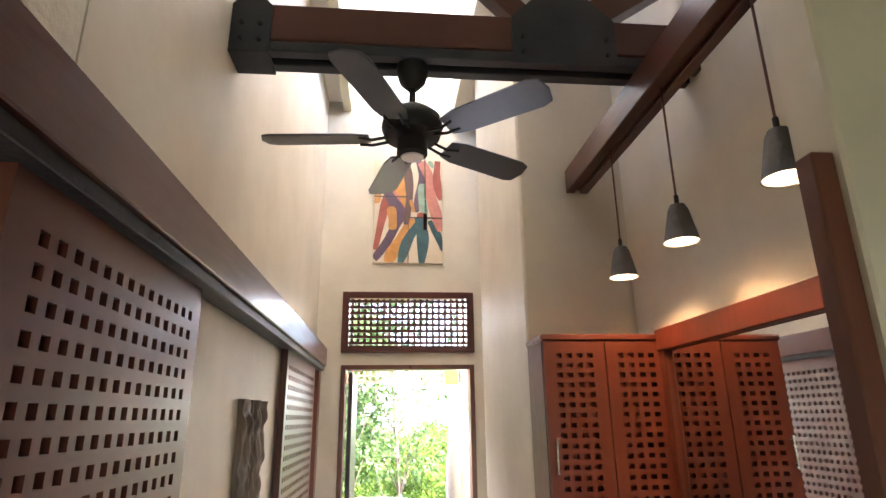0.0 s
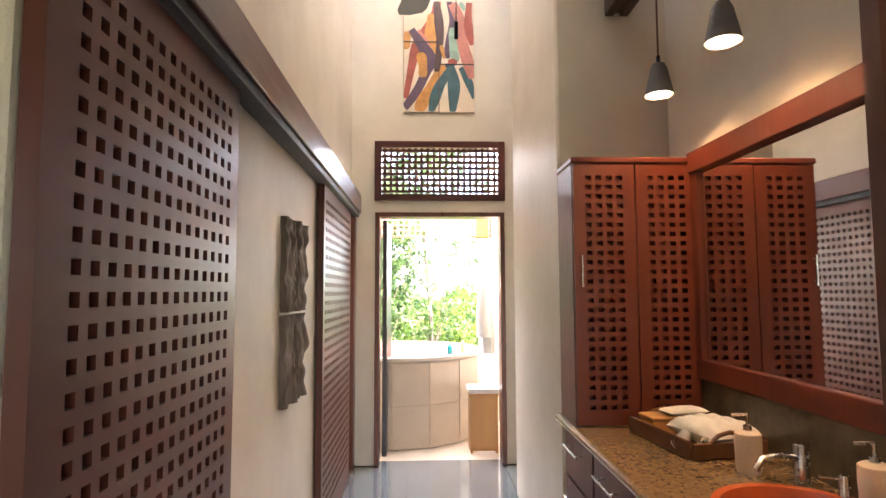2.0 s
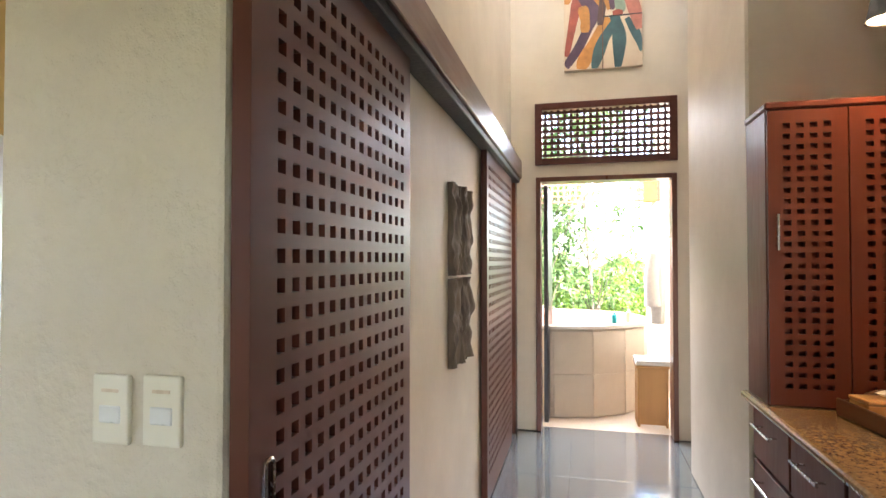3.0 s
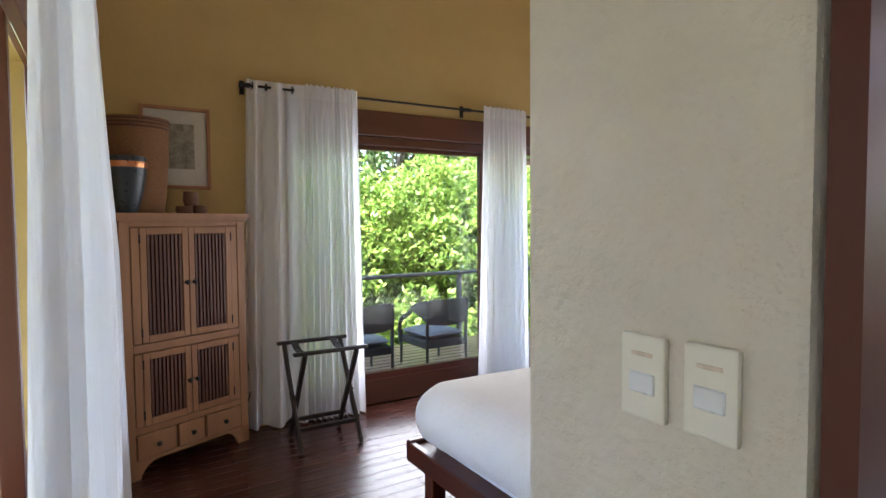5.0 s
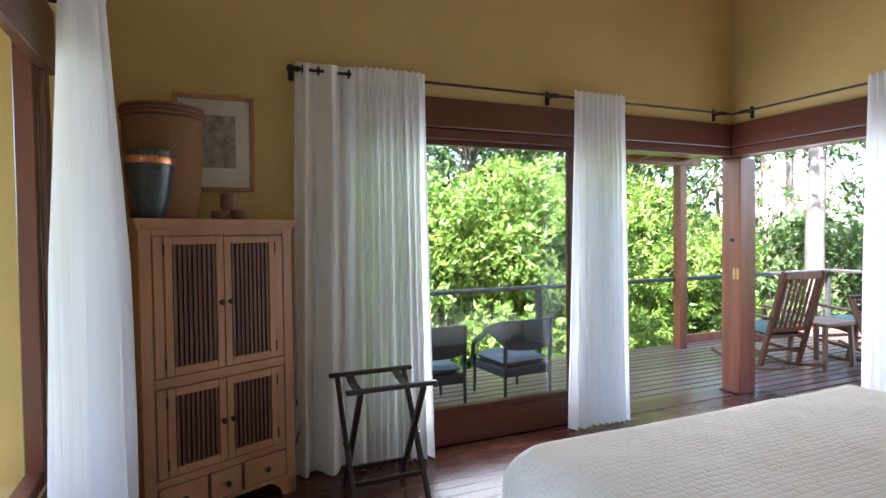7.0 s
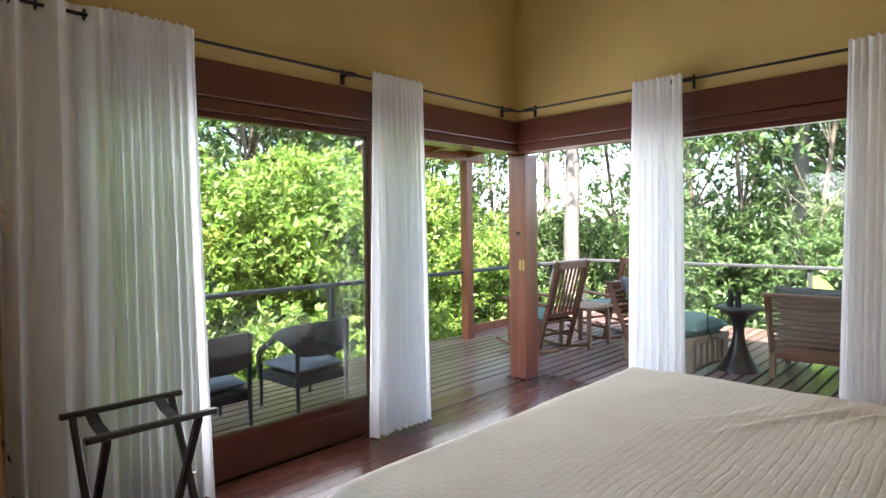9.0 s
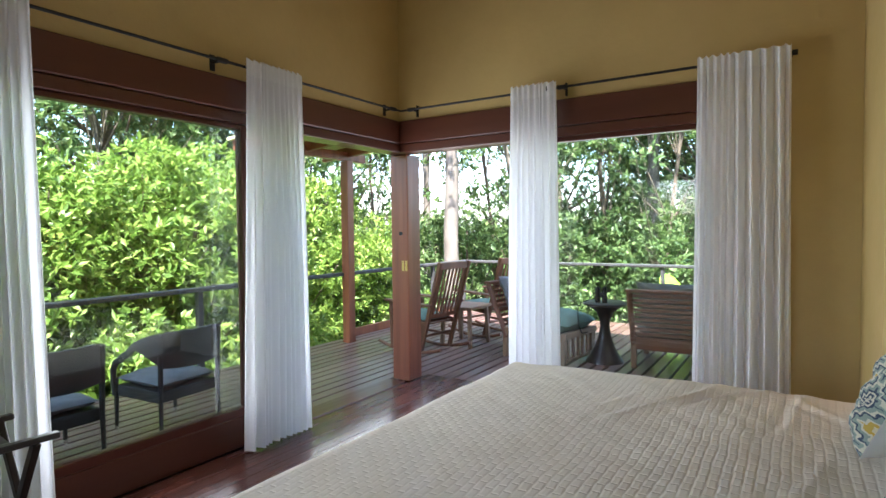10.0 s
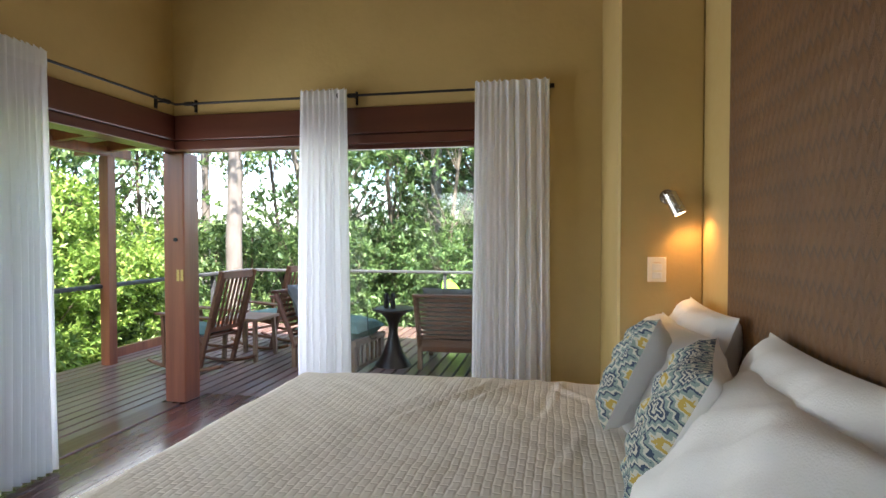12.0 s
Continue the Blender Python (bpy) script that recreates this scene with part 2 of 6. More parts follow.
def sheer(name, colour, through_share, open_share):
    m = bpy.data.materials.new(name)
    m.use_nodes = True
    n, l = m.node_tree.nodes, m.node_tree.links
    p = n["Principled BSDF"]
    p.inputs["Base Color"].default_value = (*colour, 1)
    p.inputs["Roughness"].default_value = 0.9
    tc = n.new("ShaderNodeTexCoord")
    weave = n.new("ShaderNodeTexNoise")
    weave.inputs["Scale"].default_value = 180
    l.new(tc.outputs["Object"], weave.inputs[0])
    b = n.new("ShaderNodeBump")
    b.inputs["Strength"].default_value, b.inputs["Distance"].default_value = 0.2, 0.004
    l.new(weave.outputs[0], b.inputs["Height"])
    mp = n.new("ShaderNodeMapping")
    mp.inputs["Scale"].default_value = (1, 1, 0.02)
    l.new(tc.outputs["Object"], mp.inputs[0])
    gather = n.new("ShaderNodeTexNoise")
    gather.inputs["Scale"].default_value, gather.inputs["Detail"].default_value = 55, 3
    l.new(mp.outputs[0], gather.inputs[0])
    gb = n.new("ShaderNodeBump")
    gb.inputs["Strength"].default_value, gb.inputs["Distance"].default_value = 0.28, 0.02
    l.new(gather.outputs[0], gb.inputs["Height"])
    l.new(gb.outputs[0], b.inputs["Normal"])
    l.new(b.outputs[0], p.inputs["Normal"])
    tr = n.new("ShaderNodeBsdfTranslucent")
    tr.inputs[0].default_value = (*colour, 1)
    mix = n.new("ShaderNodeMixShader")
    mix.inputs[0].default_value = through_share
    l.new(p.outputs[0], mix.inputs[1])
    l.new(tr.outputs[0], mix.inputs[2])
    gaps = n.new("ShaderNodeBsdfTransparent")
    mix2 = n.new("ShaderNodeMixShader")
    mix2.inputs[0].default_value = open_share
    l.new(mix.outputs[0], mix2.inputs[1])
    l.new(gaps.outputs[0], mix2.inputs[2])
    l.new(mix2.outputs[0], n["Material Output"].inputs[0])
    return m


HEADING = sheer("white_curtain_heading", (0.93, 0.93, 0.94), 0.3, 0.0)
VOILE = sheer("white_voile", (0.93, 0.93, 0.95), 0.42, 0.05)


def leaf_mat(name, c1, c2, c3):
    m = bpy.data.materials.new(name)
    m.use_nodes = True
    n, l = m.node_tree.nodes, m.node_tree.links
    p = n["Principled BSDF"]
    g = n.new("ShaderNodeNewGeometry")
    ramp = n.new("ShaderNodeValToRGB")
    e = ramp.color_ramp.elements
    e[0].color, e[1].color = (*c1, 1), (*c3, 1)
    mid = e.new(0.55)
    mid.color = (*c2, 1)
    l.new(g.outputs["Random Per Island"], ramp.inputs[0])
    l.new(ramp.outputs[0], p.inputs["Base Color"])
    p.inputs["Roughness"].default_value = 0.42
    p.inputs["Specular IOR Level"].default_value = 0.45
    tr = n.new("ShaderNodeBsdfTranslucent")
    l.new(ramp.outputs[0], tr.inputs[0])
    mix = n.new("ShaderNodeMixShader")
    mix.inputs[0].default_value = 0.52
    l.new(p.outputs[0], mix.inputs[1])
    l.new(tr.outputs[0], mix.inputs[2])
    l.new(mix.outputs[0], n["Material Output"].inputs[0])
    return m


LEAF_BRIGHT = leaf_mat("bright_leaf", (0.09, 0.16, 0.03), (0.19, 0.30, 0.05), (0.37, 0.46, 0.11))
LEAF_MID = leaf_mat("green_leaf", (0.06, 0.115, 0.04), (0.13, 0.20, 0.065), (0.24, 0.32, 0.12))
LEAF_DARK = leaf_mat("dark_leaf", (0.035, 0.068, 0.026), (0.07, 0.12, 0.042), (0.14, 0.20, 0.07))


def glass_mat():
    m = bpy.data.materials.new("window_glass")
    m.use_nodes = True
    n, l = m.node_tree.nodes, m.node_tree.links
    t = n.new("ShaderNodeBsdfTransparent")
    t.inputs[0].default_value = (0.93, 0.97, 0.95, 1)
    g = n.new("ShaderNodeBsdfGlossy")
    g.inputs["Roughness"].default_value = 0.02
    f = n.new("ShaderNodeFresnel")
    f.inputs[0].default_value = 1.5
    mix = n.new("ShaderNodeMixShader")
    l.new(f.outputs[0], mix.inputs[0])
    l.new(t.outputs[0], mix.inputs[1])
    l.new(g.outputs[0], mix.inputs[2])
    l.new(mix.outputs[0], n["Material Output"].inputs[0])
    return m


GLASS = glass_mat()
MIRROR = mat("mirror_silver", (0.9, 0.9, 0.88), None, 2.0, 0.02, 0, 40, metal=1.0, rough_var=0.0)


def glow(name, colour, strength):
    m = bpy.data.materials.new(name)
    m.use_nodes = True
    p = m.node_tree.nodes["Principled BSDF"]
    p.inputs["Base Color"].default_value = (0.9, 0.85, 0.75, 1)
    p.inputs["Emission Color"].default_value = (*colour, 1)
    p.inputs["Emission Strength"].default_value = strength
    return m


BULB = glow("warm_bulb", (1.0, 0.66, 0.36), 3.0)


def quilt_mat():
    """Small staggered stitched blocks, the long seams along y."""
    m = mat("quilted_cotton", (0.78, 0.72, 0.64), (0.72, 0.66, 0.58), 3.0, 0.85)
    n, l = m.node_tree.nodes, m.node_tree.links
    tc = n.new("ShaderNodeTexCoord")
    bend = n.new("ShaderNodeTexNoise")
    bend.inputs["Scale"].default_value = 5
    l.new(tc.outputs["Object"], bend.inputs[0])
    shift = n.new("ShaderNodeVectorMath")
    shift.operation = "SCALE"
    shift.inputs["Scale"].default_value = 0.03
    l.new(bend.outputs["Color"], shift.inputs[0])
    add = n.new("ShaderNodeVectorMath")
    l.new(tc.outputs["Object"], add.inputs[0])
    l.new(shift.outputs[0], add.inputs[1])
    mp = n.new("ShaderNodeMapping")
    mp.inputs["Rotation"].default_value = (0, 0, radians(90))
    l.new(add.outputs[0], mp.inputs[0])
    br = n.new("ShaderNodeTexBrick")
    br.inputs["Scale"].default_value, br.inputs["Mortar Size"].default_value, br.inputs["Mortar Smooth"].default_value = 1.0, 0.007, 1.0
    br.inputs["Brick Width"].default_value, br.inputs["Row Height"].default_value = 0.05, 0.028
    l.new(mp.outputs[0], br.inputs["Vector"])
    b = n.new("ShaderNodeBump")
    b.invert = True
    b.inputs["Strength"].default_value, b.inputs["Distance"].default_value = 0.32, 0.006
    l.new(br.outputs["Fac"], b.inputs["Height"])
    l.new(b.outputs[0], n["Principled BSDF"].inputs["Normal"])
    return m


QUILT = quilt_mat()


def zigzag_mat():
    """Woven headboard: rows of small zigzags along y."""
    m = mat("woven_headboard_cloth", (0.165, 0.073, 0.018), (0.125, 0.054, 0.013), 3.0, 0.62)
    n, l = m.node_tree.nodes, m.node_tree.links
    tc = n.new("ShaderNodeTexCoord")
    sep = n.new("ShaderNodeSeparateXYZ")
    l.new(tc.outputs["Object"], sep.inputs[0])

    def op(kind, a, b=None):
        o = n.new("ShaderNodeMath")
        o.operation = kind
        for i, v in enumerate((a, b)):
            if v is None:
                continue
            if isinstance(v, (int, float)):
                o.inputs[i].default_value = v
            else:
                l.new(v, o.inputs[i])
        return o.outputs[0]
    zig = op("MULTIPLY", op("PINGPONG", sep.outputs["Y"], 0.022), 1.3)
    band = op("PINGPONG", op("ADD", sep.outputs["Z"], zig), 0.045)
    line = op("LESS_THAN", band, 0.005)
    weave = n.new("ShaderNodeTexNoise")
    weave.inputs["Scale"].default_value = 260
    l.new(tc.outputs["Object"], weave.inputs[0])
    h = op("ADD", op("MULTIPLY", band, 14.0), op("MULTIPLY", weave.outputs[0], 0.3))
    b = n.new("ShaderNodeBump")
    b.inputs["Strength"].default_value, b.inputs["Distance"].default_value = 0.7, 0.01
    l.new(h, b.inputs["Height"])
    l.new(b.outputs[0], n["Principled BSDF"].inputs["Normal"])
    mix = n.new("ShaderNodeMix")
    mix.data_type = "RGBA"
    old = n["Principled BSDF"].inputs["Base Color"].links[0].from_socket
    l.new(line, mix.inputs[0])
    l.new(old, mix.inputs[6])
    mix.inputs[7].default_value = (0.085, 0.043, 0.017, 1)
    l.new(mix.outputs[2], n["Principled BSDF"].inputs["Base Color"])
    return m


ZIGZAG = zigzag_mat()


def ikat_mat():
    """Printed cushion: diamonds in navy, teal and ochre on off-white."""
    m = mat("ikat_print", (0.6, 0.6, 0.52), None, 3.0, 0.85, 0.2, 250)
    n, l = m.node_tree.nodes, m.node_tree.links
    tc = n.new("ShaderNodeTexCoord")
    nz = n.new("ShaderNodeTexNoise")
    nz.inputs["Scale"].default_value = 70
    l.new(tc.outputs["Object"], nz.inputs[0])
    sep = n.new("ShaderNodeSeparateXYZ")
    l.new(tc.outputs["Object"], sep.inputs[0])

    def op(kind, a, b=None):
        o = n.new("ShaderNodeMath")
        o.operation = kind
        for i, v in enumerate((a, b)):
            if v is None:
                continue
            if isinstance(v, (int, float)):
                o.inputs[i].default_value = v
            else:
                l.new(v, o.inputs[i])
        return o.outputs[0]
    wob = op("MULTIPLY", op("SUBTRACT", nz.outputs[0], 0.5), 0.012)
    u = op("PINGPONG", op("ADD", sep.outputs["X"], wob), 0.052)
    v = op("PINGPONG", op("ADD", sep.outputs["Y"], wob), 0.060)
    scroll = op("MULTIPLY", op("SUBTRACT", op("PINGPONG", op("SUBTRACT", op("MULTIPLY", u, 1.2), v), 0.016), 0.008), 0.75)
    d = op("ADD", op("ADD", u, op("MULTIPLY", v, 0.85)), scroll)
    ramp = n.new("ShaderNodeValToRGB")
    ramp.color_ramp.interpolation = "CONSTANT"
    e = ramp.color_ramp.elements
    e[0].position, e[0].color = 0.0, (0.62, 0.58, 0.42, 1)
    e[1].position, e[1].color = 0.08, (0.52, 0.36, 0.07, 1)
    navy, cream, teal = (0.045, 0.07, 0.12), (0.60, 0.58, 0.48), (0.25, 0.32, 0.29)
    for pos, col in ((0.20, cream), (0.27, teal), (0.38, navy), (0.45, cream), (0.53, teal), (0.63, navy), (0.71, cream), (0.79, navy), (0.88, cream), (0.94, navy)):
        x = e.new(pos)
        x.color = (*col, 1)
    l.new(op("DIVIDE", d, 0.103), ramp.inputs[0])
    l.new(ramp.outputs[0], n["Principled BSDF"].inputs["Base Color"])
    return m


IKAT = ikat_mat()


CANVAS = mat("cream_primed_canvas", (0.72, 0.61, 0.46), (0.64, 0.52, 0.38), 9.0, 0.6, 0.3, 160)
PAINTS = {k: mat(k + "_oil_paint", c, tuple(v * 0.6 for v in c), 14.0, 0.5, 0.4, 90)
          for k, c in (("orange", (0.66, 0.29, 0.06)), ("red", (0.42, 0.085, 0.05)), ("purple", (0.12, 0.065, 0.11)), ("teal", (0.05, 0.13, 0.15)),
                       ("mint", (0.32, 0.46, 0.34)), ("pink", (0.60, 0.22, 0.16)), ("umber", (0.10, 0.05, 0.045)))}


# ---------- mesh helpers ----------
def box(bm, x0, x1, y0, y1, z0, z1, bevel=0.0, m=None, seg=1):
    t = bmesh.new()
    bmesh.ops.create_cube(t, size=1)
    for v in t.verts:
        v.co = Vector((x0 + (v.co.x + 0.5) * (x1 - x0), y0 + (v.co.y + 0.5) * (y1 - y0), z0 + (v.co.z + 0.5) * (z1 - z0)))
    if bevel:
        bmesh.ops.bevel(t, geom=t.edges[:], offset=bevel, segments=seg, affect="EDGES", profile=0.6)
    return merge(bm, t, m)


def merge(bm, t, m=None):
    if m is not None:
        t.transform(m)
    me = bpy.data.meshes.new("tmp")
    t.to_mesh(me)
    t.free()
    bm.from_mesh(me)
    bpy.data.meshes.remove(me)
    return bm


def rod(bm, a, b, r0, r1=None, seg=10, caps=True):
    a, b = Vector(a), Vector(b)
    d = b - a
    t = bmesh.new()
    bmesh.ops.create_cone(t, cap_ends=caps, segments=seg, radius1=r0, radius2=r0 if r1 is None else r1, depth=d.length)
    return merge(bm, t, Matrix.Translation((a + b) / 2) @ d.to_track_quat("Z", "Y").to_matrix().to_4x4())


def bar(bm, a, b, w, h, bevel=0.0):
    """A straight rectangular bar from a to b; w across, h upright."""
    a, b = Vector(a), Vector(b)
    d = b - a
    y = d.normalized()
    up = Vector((0, 0, 1)) if abs(y.z) < 0.95 else Vector((1, 0, 0))
    x = y.cross(up).normalized()
    z = x.cross(y)
    m = Matrix((x, y, z)).transposed().to_4x4()
    m.translation = (a + b) / 2
    return box(bm, -w / 2, w / 2, -d.length / 2, d.length / 2, -h / 2, h / 2, bevel, m)


def lathe(bm, profile, seg=24, m=None, cap=True):
    t = bmesh.new()
    rings = []
    for r, z in profile:
        rings.append([t.verts.new((r * math.cos(2 * math.pi * i / seg), r * math.sin(2 * math.pi * i / seg), z)) for i in range(seg)])
    for a, b in zip(rings, rings[1:]):
        for i in range(seg):
            t.faces.new((a[i], a[(i + 1) % seg], b[(i + 1) % seg], b[i]))
    if cap:
        t.faces.new(list(reversed(rings[0])))
        t.faces.new(rings[-1])
    bmesh.ops.recalc_face_normals(t, faces=t.faces[:])
    return merge(bm, t, m)


def tube(bm, pts, r, seg=8):
    pts = [Vector(p) for p in pts]
    t = bmesh.new()
    rings = []
    for i, p in enumerate(pts):
        d = (pts[min(i + 1, len(pts) - 1)] - pts[max(i - 1, 0)]).normalized()
        q = d.to_track_quat("Z", "Y")
        rr = r[i] if isinstance(r, (list, tuple)) else r
        rings.append([t.verts.new(p + q @ Vector((rr * math.cos(2 * math.pi * k / seg), rr * math.sin(2 * math.pi * k / seg), 0))) for k in range(seg)])
    for a, b in zip(rings, rings[1:]):
        ds = [sum((a[k].co - b[(k + s) % seg].co).length for k in range(0, seg, 2)) for s in range(seg)]
        s = ds.index(min(ds))
        for k in range(seg):
            t.faces.new((a[k], a[(k + 1) % seg], b[(k + 1 + s) % seg], b[(k + s) % seg]))
    t.faces.new(list(reversed(rings[0])))
    t.faces.new(rings[-1])
    bmesh.ops.recalc_face_normals(t, faces=t.faces[:])
    return merge(bm, t)


def part(name, bm, material, parent=None, label="", smooth=False):
    me = bpy.data.meshes.new(name)
    bm.to_mesh(me)
    bm.free()
    me.materials.append(material)
    if smooth:
        me.polygons.foreach_set("use_smooth", [True] * len(me.polygons))
        me.set_sharp_from_angle(angle=radians(40))
    ob = new(name, me)
    if parent:
        ob.parent = parent
    if label:
        ob["label"] = label
    return ob


def B(*a, **k):
    return box(bmesh.new(), *a, **k)


def thing(name, at, label, category, group="", rz=0):
    ob = new(name)
    ob.empty_display_size = 0.1
    ob.matrix_basis = pose(*at, 0, 0, rz)
    return tagged(ob, label, category, group)


def structure(name, bm, material, label="", smooth=False):
    ob = part(name, bm, material, None, label, smooth)
    return tagged(ob, label, "", "", "structure")


def cushion(w, h, t, seed=0, n=20, pinch=0.06):
    """A stuffed cushion lying in the xy plane, soft corners drawn out."""
    bm = bmesh.new()
    rnd = random.Random(seed)
    ph = [rnd.uniform(0, 6) for _ in range(6)]
    for side in (1, -1):
        g = {}
        for i in range(n + 1):
            for j in range(n + 1):
                u, v = 2 * i / n - 1, 2 * j / n - 1
                prof = max(0, (1 - u ** 4) * (1 - v ** 4)) ** 0.55
                x = u * w / 2 * (1 - pinch * (1 - v * v) * abs(u) ** 3)
                y = v * h / 2 * (1 - pinch * (1 - u * u) * abs(v) ** 3)
                z = side * t / 2 * prof * (1 + 0.06 * math.sin(5 * u + ph[0]) * math.sin(4 * v + ph[1]))
                z += min(1.0, t / 0.15) ** 2 * prof * (0.012 * math.sin(7 * u + 4 * v + ph[2]) + 0.008 * math.sin(13 * u - 9 * v + ph[3]))
                g[i, j] = bm.verts.new((x, y, z))
        for i in range(n):
            for j in range(n):
                f = (g[i, j], g[i + 1, j], g[i + 1, j + 1], g[i, j + 1])
                bm.faces.new(f if side > 0 else tuple(reversed(f)))
    bmesh.ops.remove_doubles(bm, verts=bm.verts[:], dist=0.0004)
    return bm


def lattice(w, h, t, cols, rows, x0, z0, px, pz, hole, hole_z=None):
    """An upright board in the xz plane (depth t along y, centred) with rows of square holes through it."""
    hole_z = hole_z or hole
    xs, zs = [0.0], [0.0]
    for i in range(cols):
        xs += [x0 + i * px - hole / 2, x0 + i * px + hole / 2]
    for i in range(rows):
        zs += [z0 + i * pz - hole_z / 2, z0 + i * pz + hole_z / 2]
    xs.append(w)
    zs.append(h)
    verts, faces = [], []
    nx, nz = len(xs), len(zs)
    for y in (-t / 2, t / 2):
        for z in zs:
            for x in xs:
                verts.append((x, y, z))

    def vid(s, i, k):
        return s * nx * nz + k * nx + i
    for k in range(nz - 1):
        for i in range(nx - 1):
            if i % 2 and k % 2:
                c = [(i, k), (i + 1, k), (i + 1, k + 1), (i, k + 1)]
                for (a, b), (d, e) in zip(c, c[1:] + c[:1]):
                    faces.append((vid(0, d, e), vid(0, a, b), vid(1, a, b), vid(1, d, e)))
                continue
            faces.append((vid(0, i, k), vid(0, i + 1, k), vid(0, i + 1, k + 1), vid(0, i, k + 1)))
            faces.append((vid(1, i, k), vid(1, i, k + 1), vid(1, i + 1, k + 1), vid(1, i + 1, k)))
    for i in range(nx - 1):
        faces.append((vid(0, i, 0), vid(1, i, 0), vid(1, i + 1, 0), vid(0, i + 1, 0)))
        faces.append((vid(0, i, nz - 1), vid(0, i + 1, nz - 1), vid(1, i + 1, nz - 1), vid(1, i, nz - 1)))
    for k in range(nz - 1):
        faces.append((vid(0, 0, k), vid(0, 0, k + 1), vid(1, 0, k + 1), vid(1, 0, k)))
        faces.append((vid(0, nx - 1, k), vid(1, nx - 1, k), vid(1, nx - 1, k + 1), vid(0, nx - 1, k + 1)))
    me = bpy.data.meshes.new("lattice")
    me.from_pydata(verts, [], faces)
    bm = bmesh.new()
    bm.from_mesh(me)
    bpy.data.meshes.remove(me)
    return bm


TURN_Y = pose(0, 0, 0, 0, 0, 90)   # lays an xz board along y
# ---------- structure ----------
TOP = 4.6
WX, NY = -3.60, 3.63          # inner faces of the west and north walls
HB, HT = 1.965, 2.22          # underside and top of the wooden header

w = B(WX - 0.2, WX, -1.08, 0.42, 0, TOP)
box(w, WX - 0.2, WX, 0.42, NY + 0.2, HT, TOP)
structure("wall_west", w, OCHRE, "ochre plastered wall above the tall windows")
w = B(WX, -0.46, NY, NY + 0.2, HT, TOP)
box(w, -1.22, -0.46, NY, NY + 0.2, 0, HT)
structure("wall_north", w, OCHRE, "ochre plastered wall above the window header")
structure("wall_bed_niche", B(-0.46, -0.07, 2.64, NY + 0.2, 0, TOP, bevel=0.012), OCHRE, "ochre plastered return wall beside the bed")
structure("wall_pier", B(-0.48, 0.0, 0.0, 0.17, 0, TOP, bevel=0.012, seg=2), TROWEL, "cream hand-trowelled plaster pier with rough surface")
structure("wall_between", B(-0.07, 0.0, 0.17, 4.13, 0, TOP), CREAM, "cream plastered wall beside the passage")
w = B(WX, -2.76, -1.08, -0.88, 0, TOP)
box(w, -2.76, -0.75, -1.08, -0.88, 0, 0.5)
box(w, -2.76, -0.75, -1.08, -0.88, 2.1, TOP)
box(w, -0.75, -0.50, -1.08, -0.88, 0, TOP)
structure("wall_south_bedroom", w, OCHRE, "ochre plastered wall around the side window")
structure("wall_south_return", B(-0.50, -0.30, -3.4, -0.88, 0, TOP), CREAM)
# this wall's opening is unseen, added to let daylight reach the pier
w = B(-0.50, 0.75, -3.6, -3.4, 0, TOP)
box(w, 1.65, 3.2, -3.6, -3.4, 0, TOP)
box(w, 0.75, 1.65, -3.6, -3.4, 2.1, TOP)
structure("wall_south_hall", w, CREAM)
structure("wall_east_hall", B(3.2, 3.4, -3.6, 0.1, 0, TOP), CREAM)
structure("wall_hall_pier", B(1.36, 3.4, -0.06, 0.05, 0, TOP, bevel=0.006), CREAM, "cream plastered wall end beside the vanity")
structure("wall_vanity", B(1.85, 2.05, 0.05, 1.88, 0, TOP), CREAM, "cream plastered wall behind the mirror")
structure("wall_cupboard", B(1.285, 2.05, 1.88, 3.25, 0, TOP, bevel=0.012), CREAM, "cream plastered wall block behind the cupboard")
w = B(0.0, 0.21, 3.98, 4.13, 0, 2.74)
box(w, 1.325, 1.96, 3.98, 4.13, 0, 2.74)
box(w, 0.21, 1.325, 3.98, 4.13, 2.125, 2.225)
box(w, 0.0, 1.96, 3.98, 4.13, 2.74, TOP)
structure("wall_end", w, CREAM, "cream plastered wall above the bathroom door")
structure("wall_recess", B(1.44, 1.60, 3.25, 3.98, 0, TOP), CREAM)

# ceilings and roof light
c = B(WX - 0.8, 0.22, -4.2, 4.4, TOP, TOP + 0.12)
box(c, 1.16, 4.0, -4.2, 4.4, TOP, TOP + 0.12)
box(c, 0.22, 1.16, -4.2, 0.6, TOP, TOP + 0.12)
box(c, 0.22, 1.16, 3.98, 4.4, TOP, TOP + 0.12)
structure("ceiling", c, CEIL, "pale painted high ceiling with a roof light")
# unseen slab, added only to block sun from the hall opening
structure("ceiling_porch", B(-1.2, 3.6, -6.4, -3.6, 2.55, 2.7), CEIL, "plain unseen slab added to keep sun out of the hall")
# added slab that shades the side window and its curtains from sun
structure("ceiling_eave", B(-4.2, -0.5, -3.3, -1.08, 2.42, 2.52), PORCHCEIL, "plain tan slab added to keep sun off the side window")
c = B(-0.1, 1.5, 0.4, 4.2, 5.35, 5.45)
box(c, 0.1, 1.3, 0.48, 0.6, TOP + 0.12, 5.35)
box(c, 0.1, 1.3, 3.98, 4.1, TOP + 0.12, 5.35)
structure("ceiling_lantern", c, CEIL, "white raised lid over the roof light")
structure("trim_beam_left", B(0.14, 0.22, 0.4, 3.98, TOP - 0.10, TOP, bevel=0.006), PORCHCEIL, "tan ceiling beam beside the roof light")
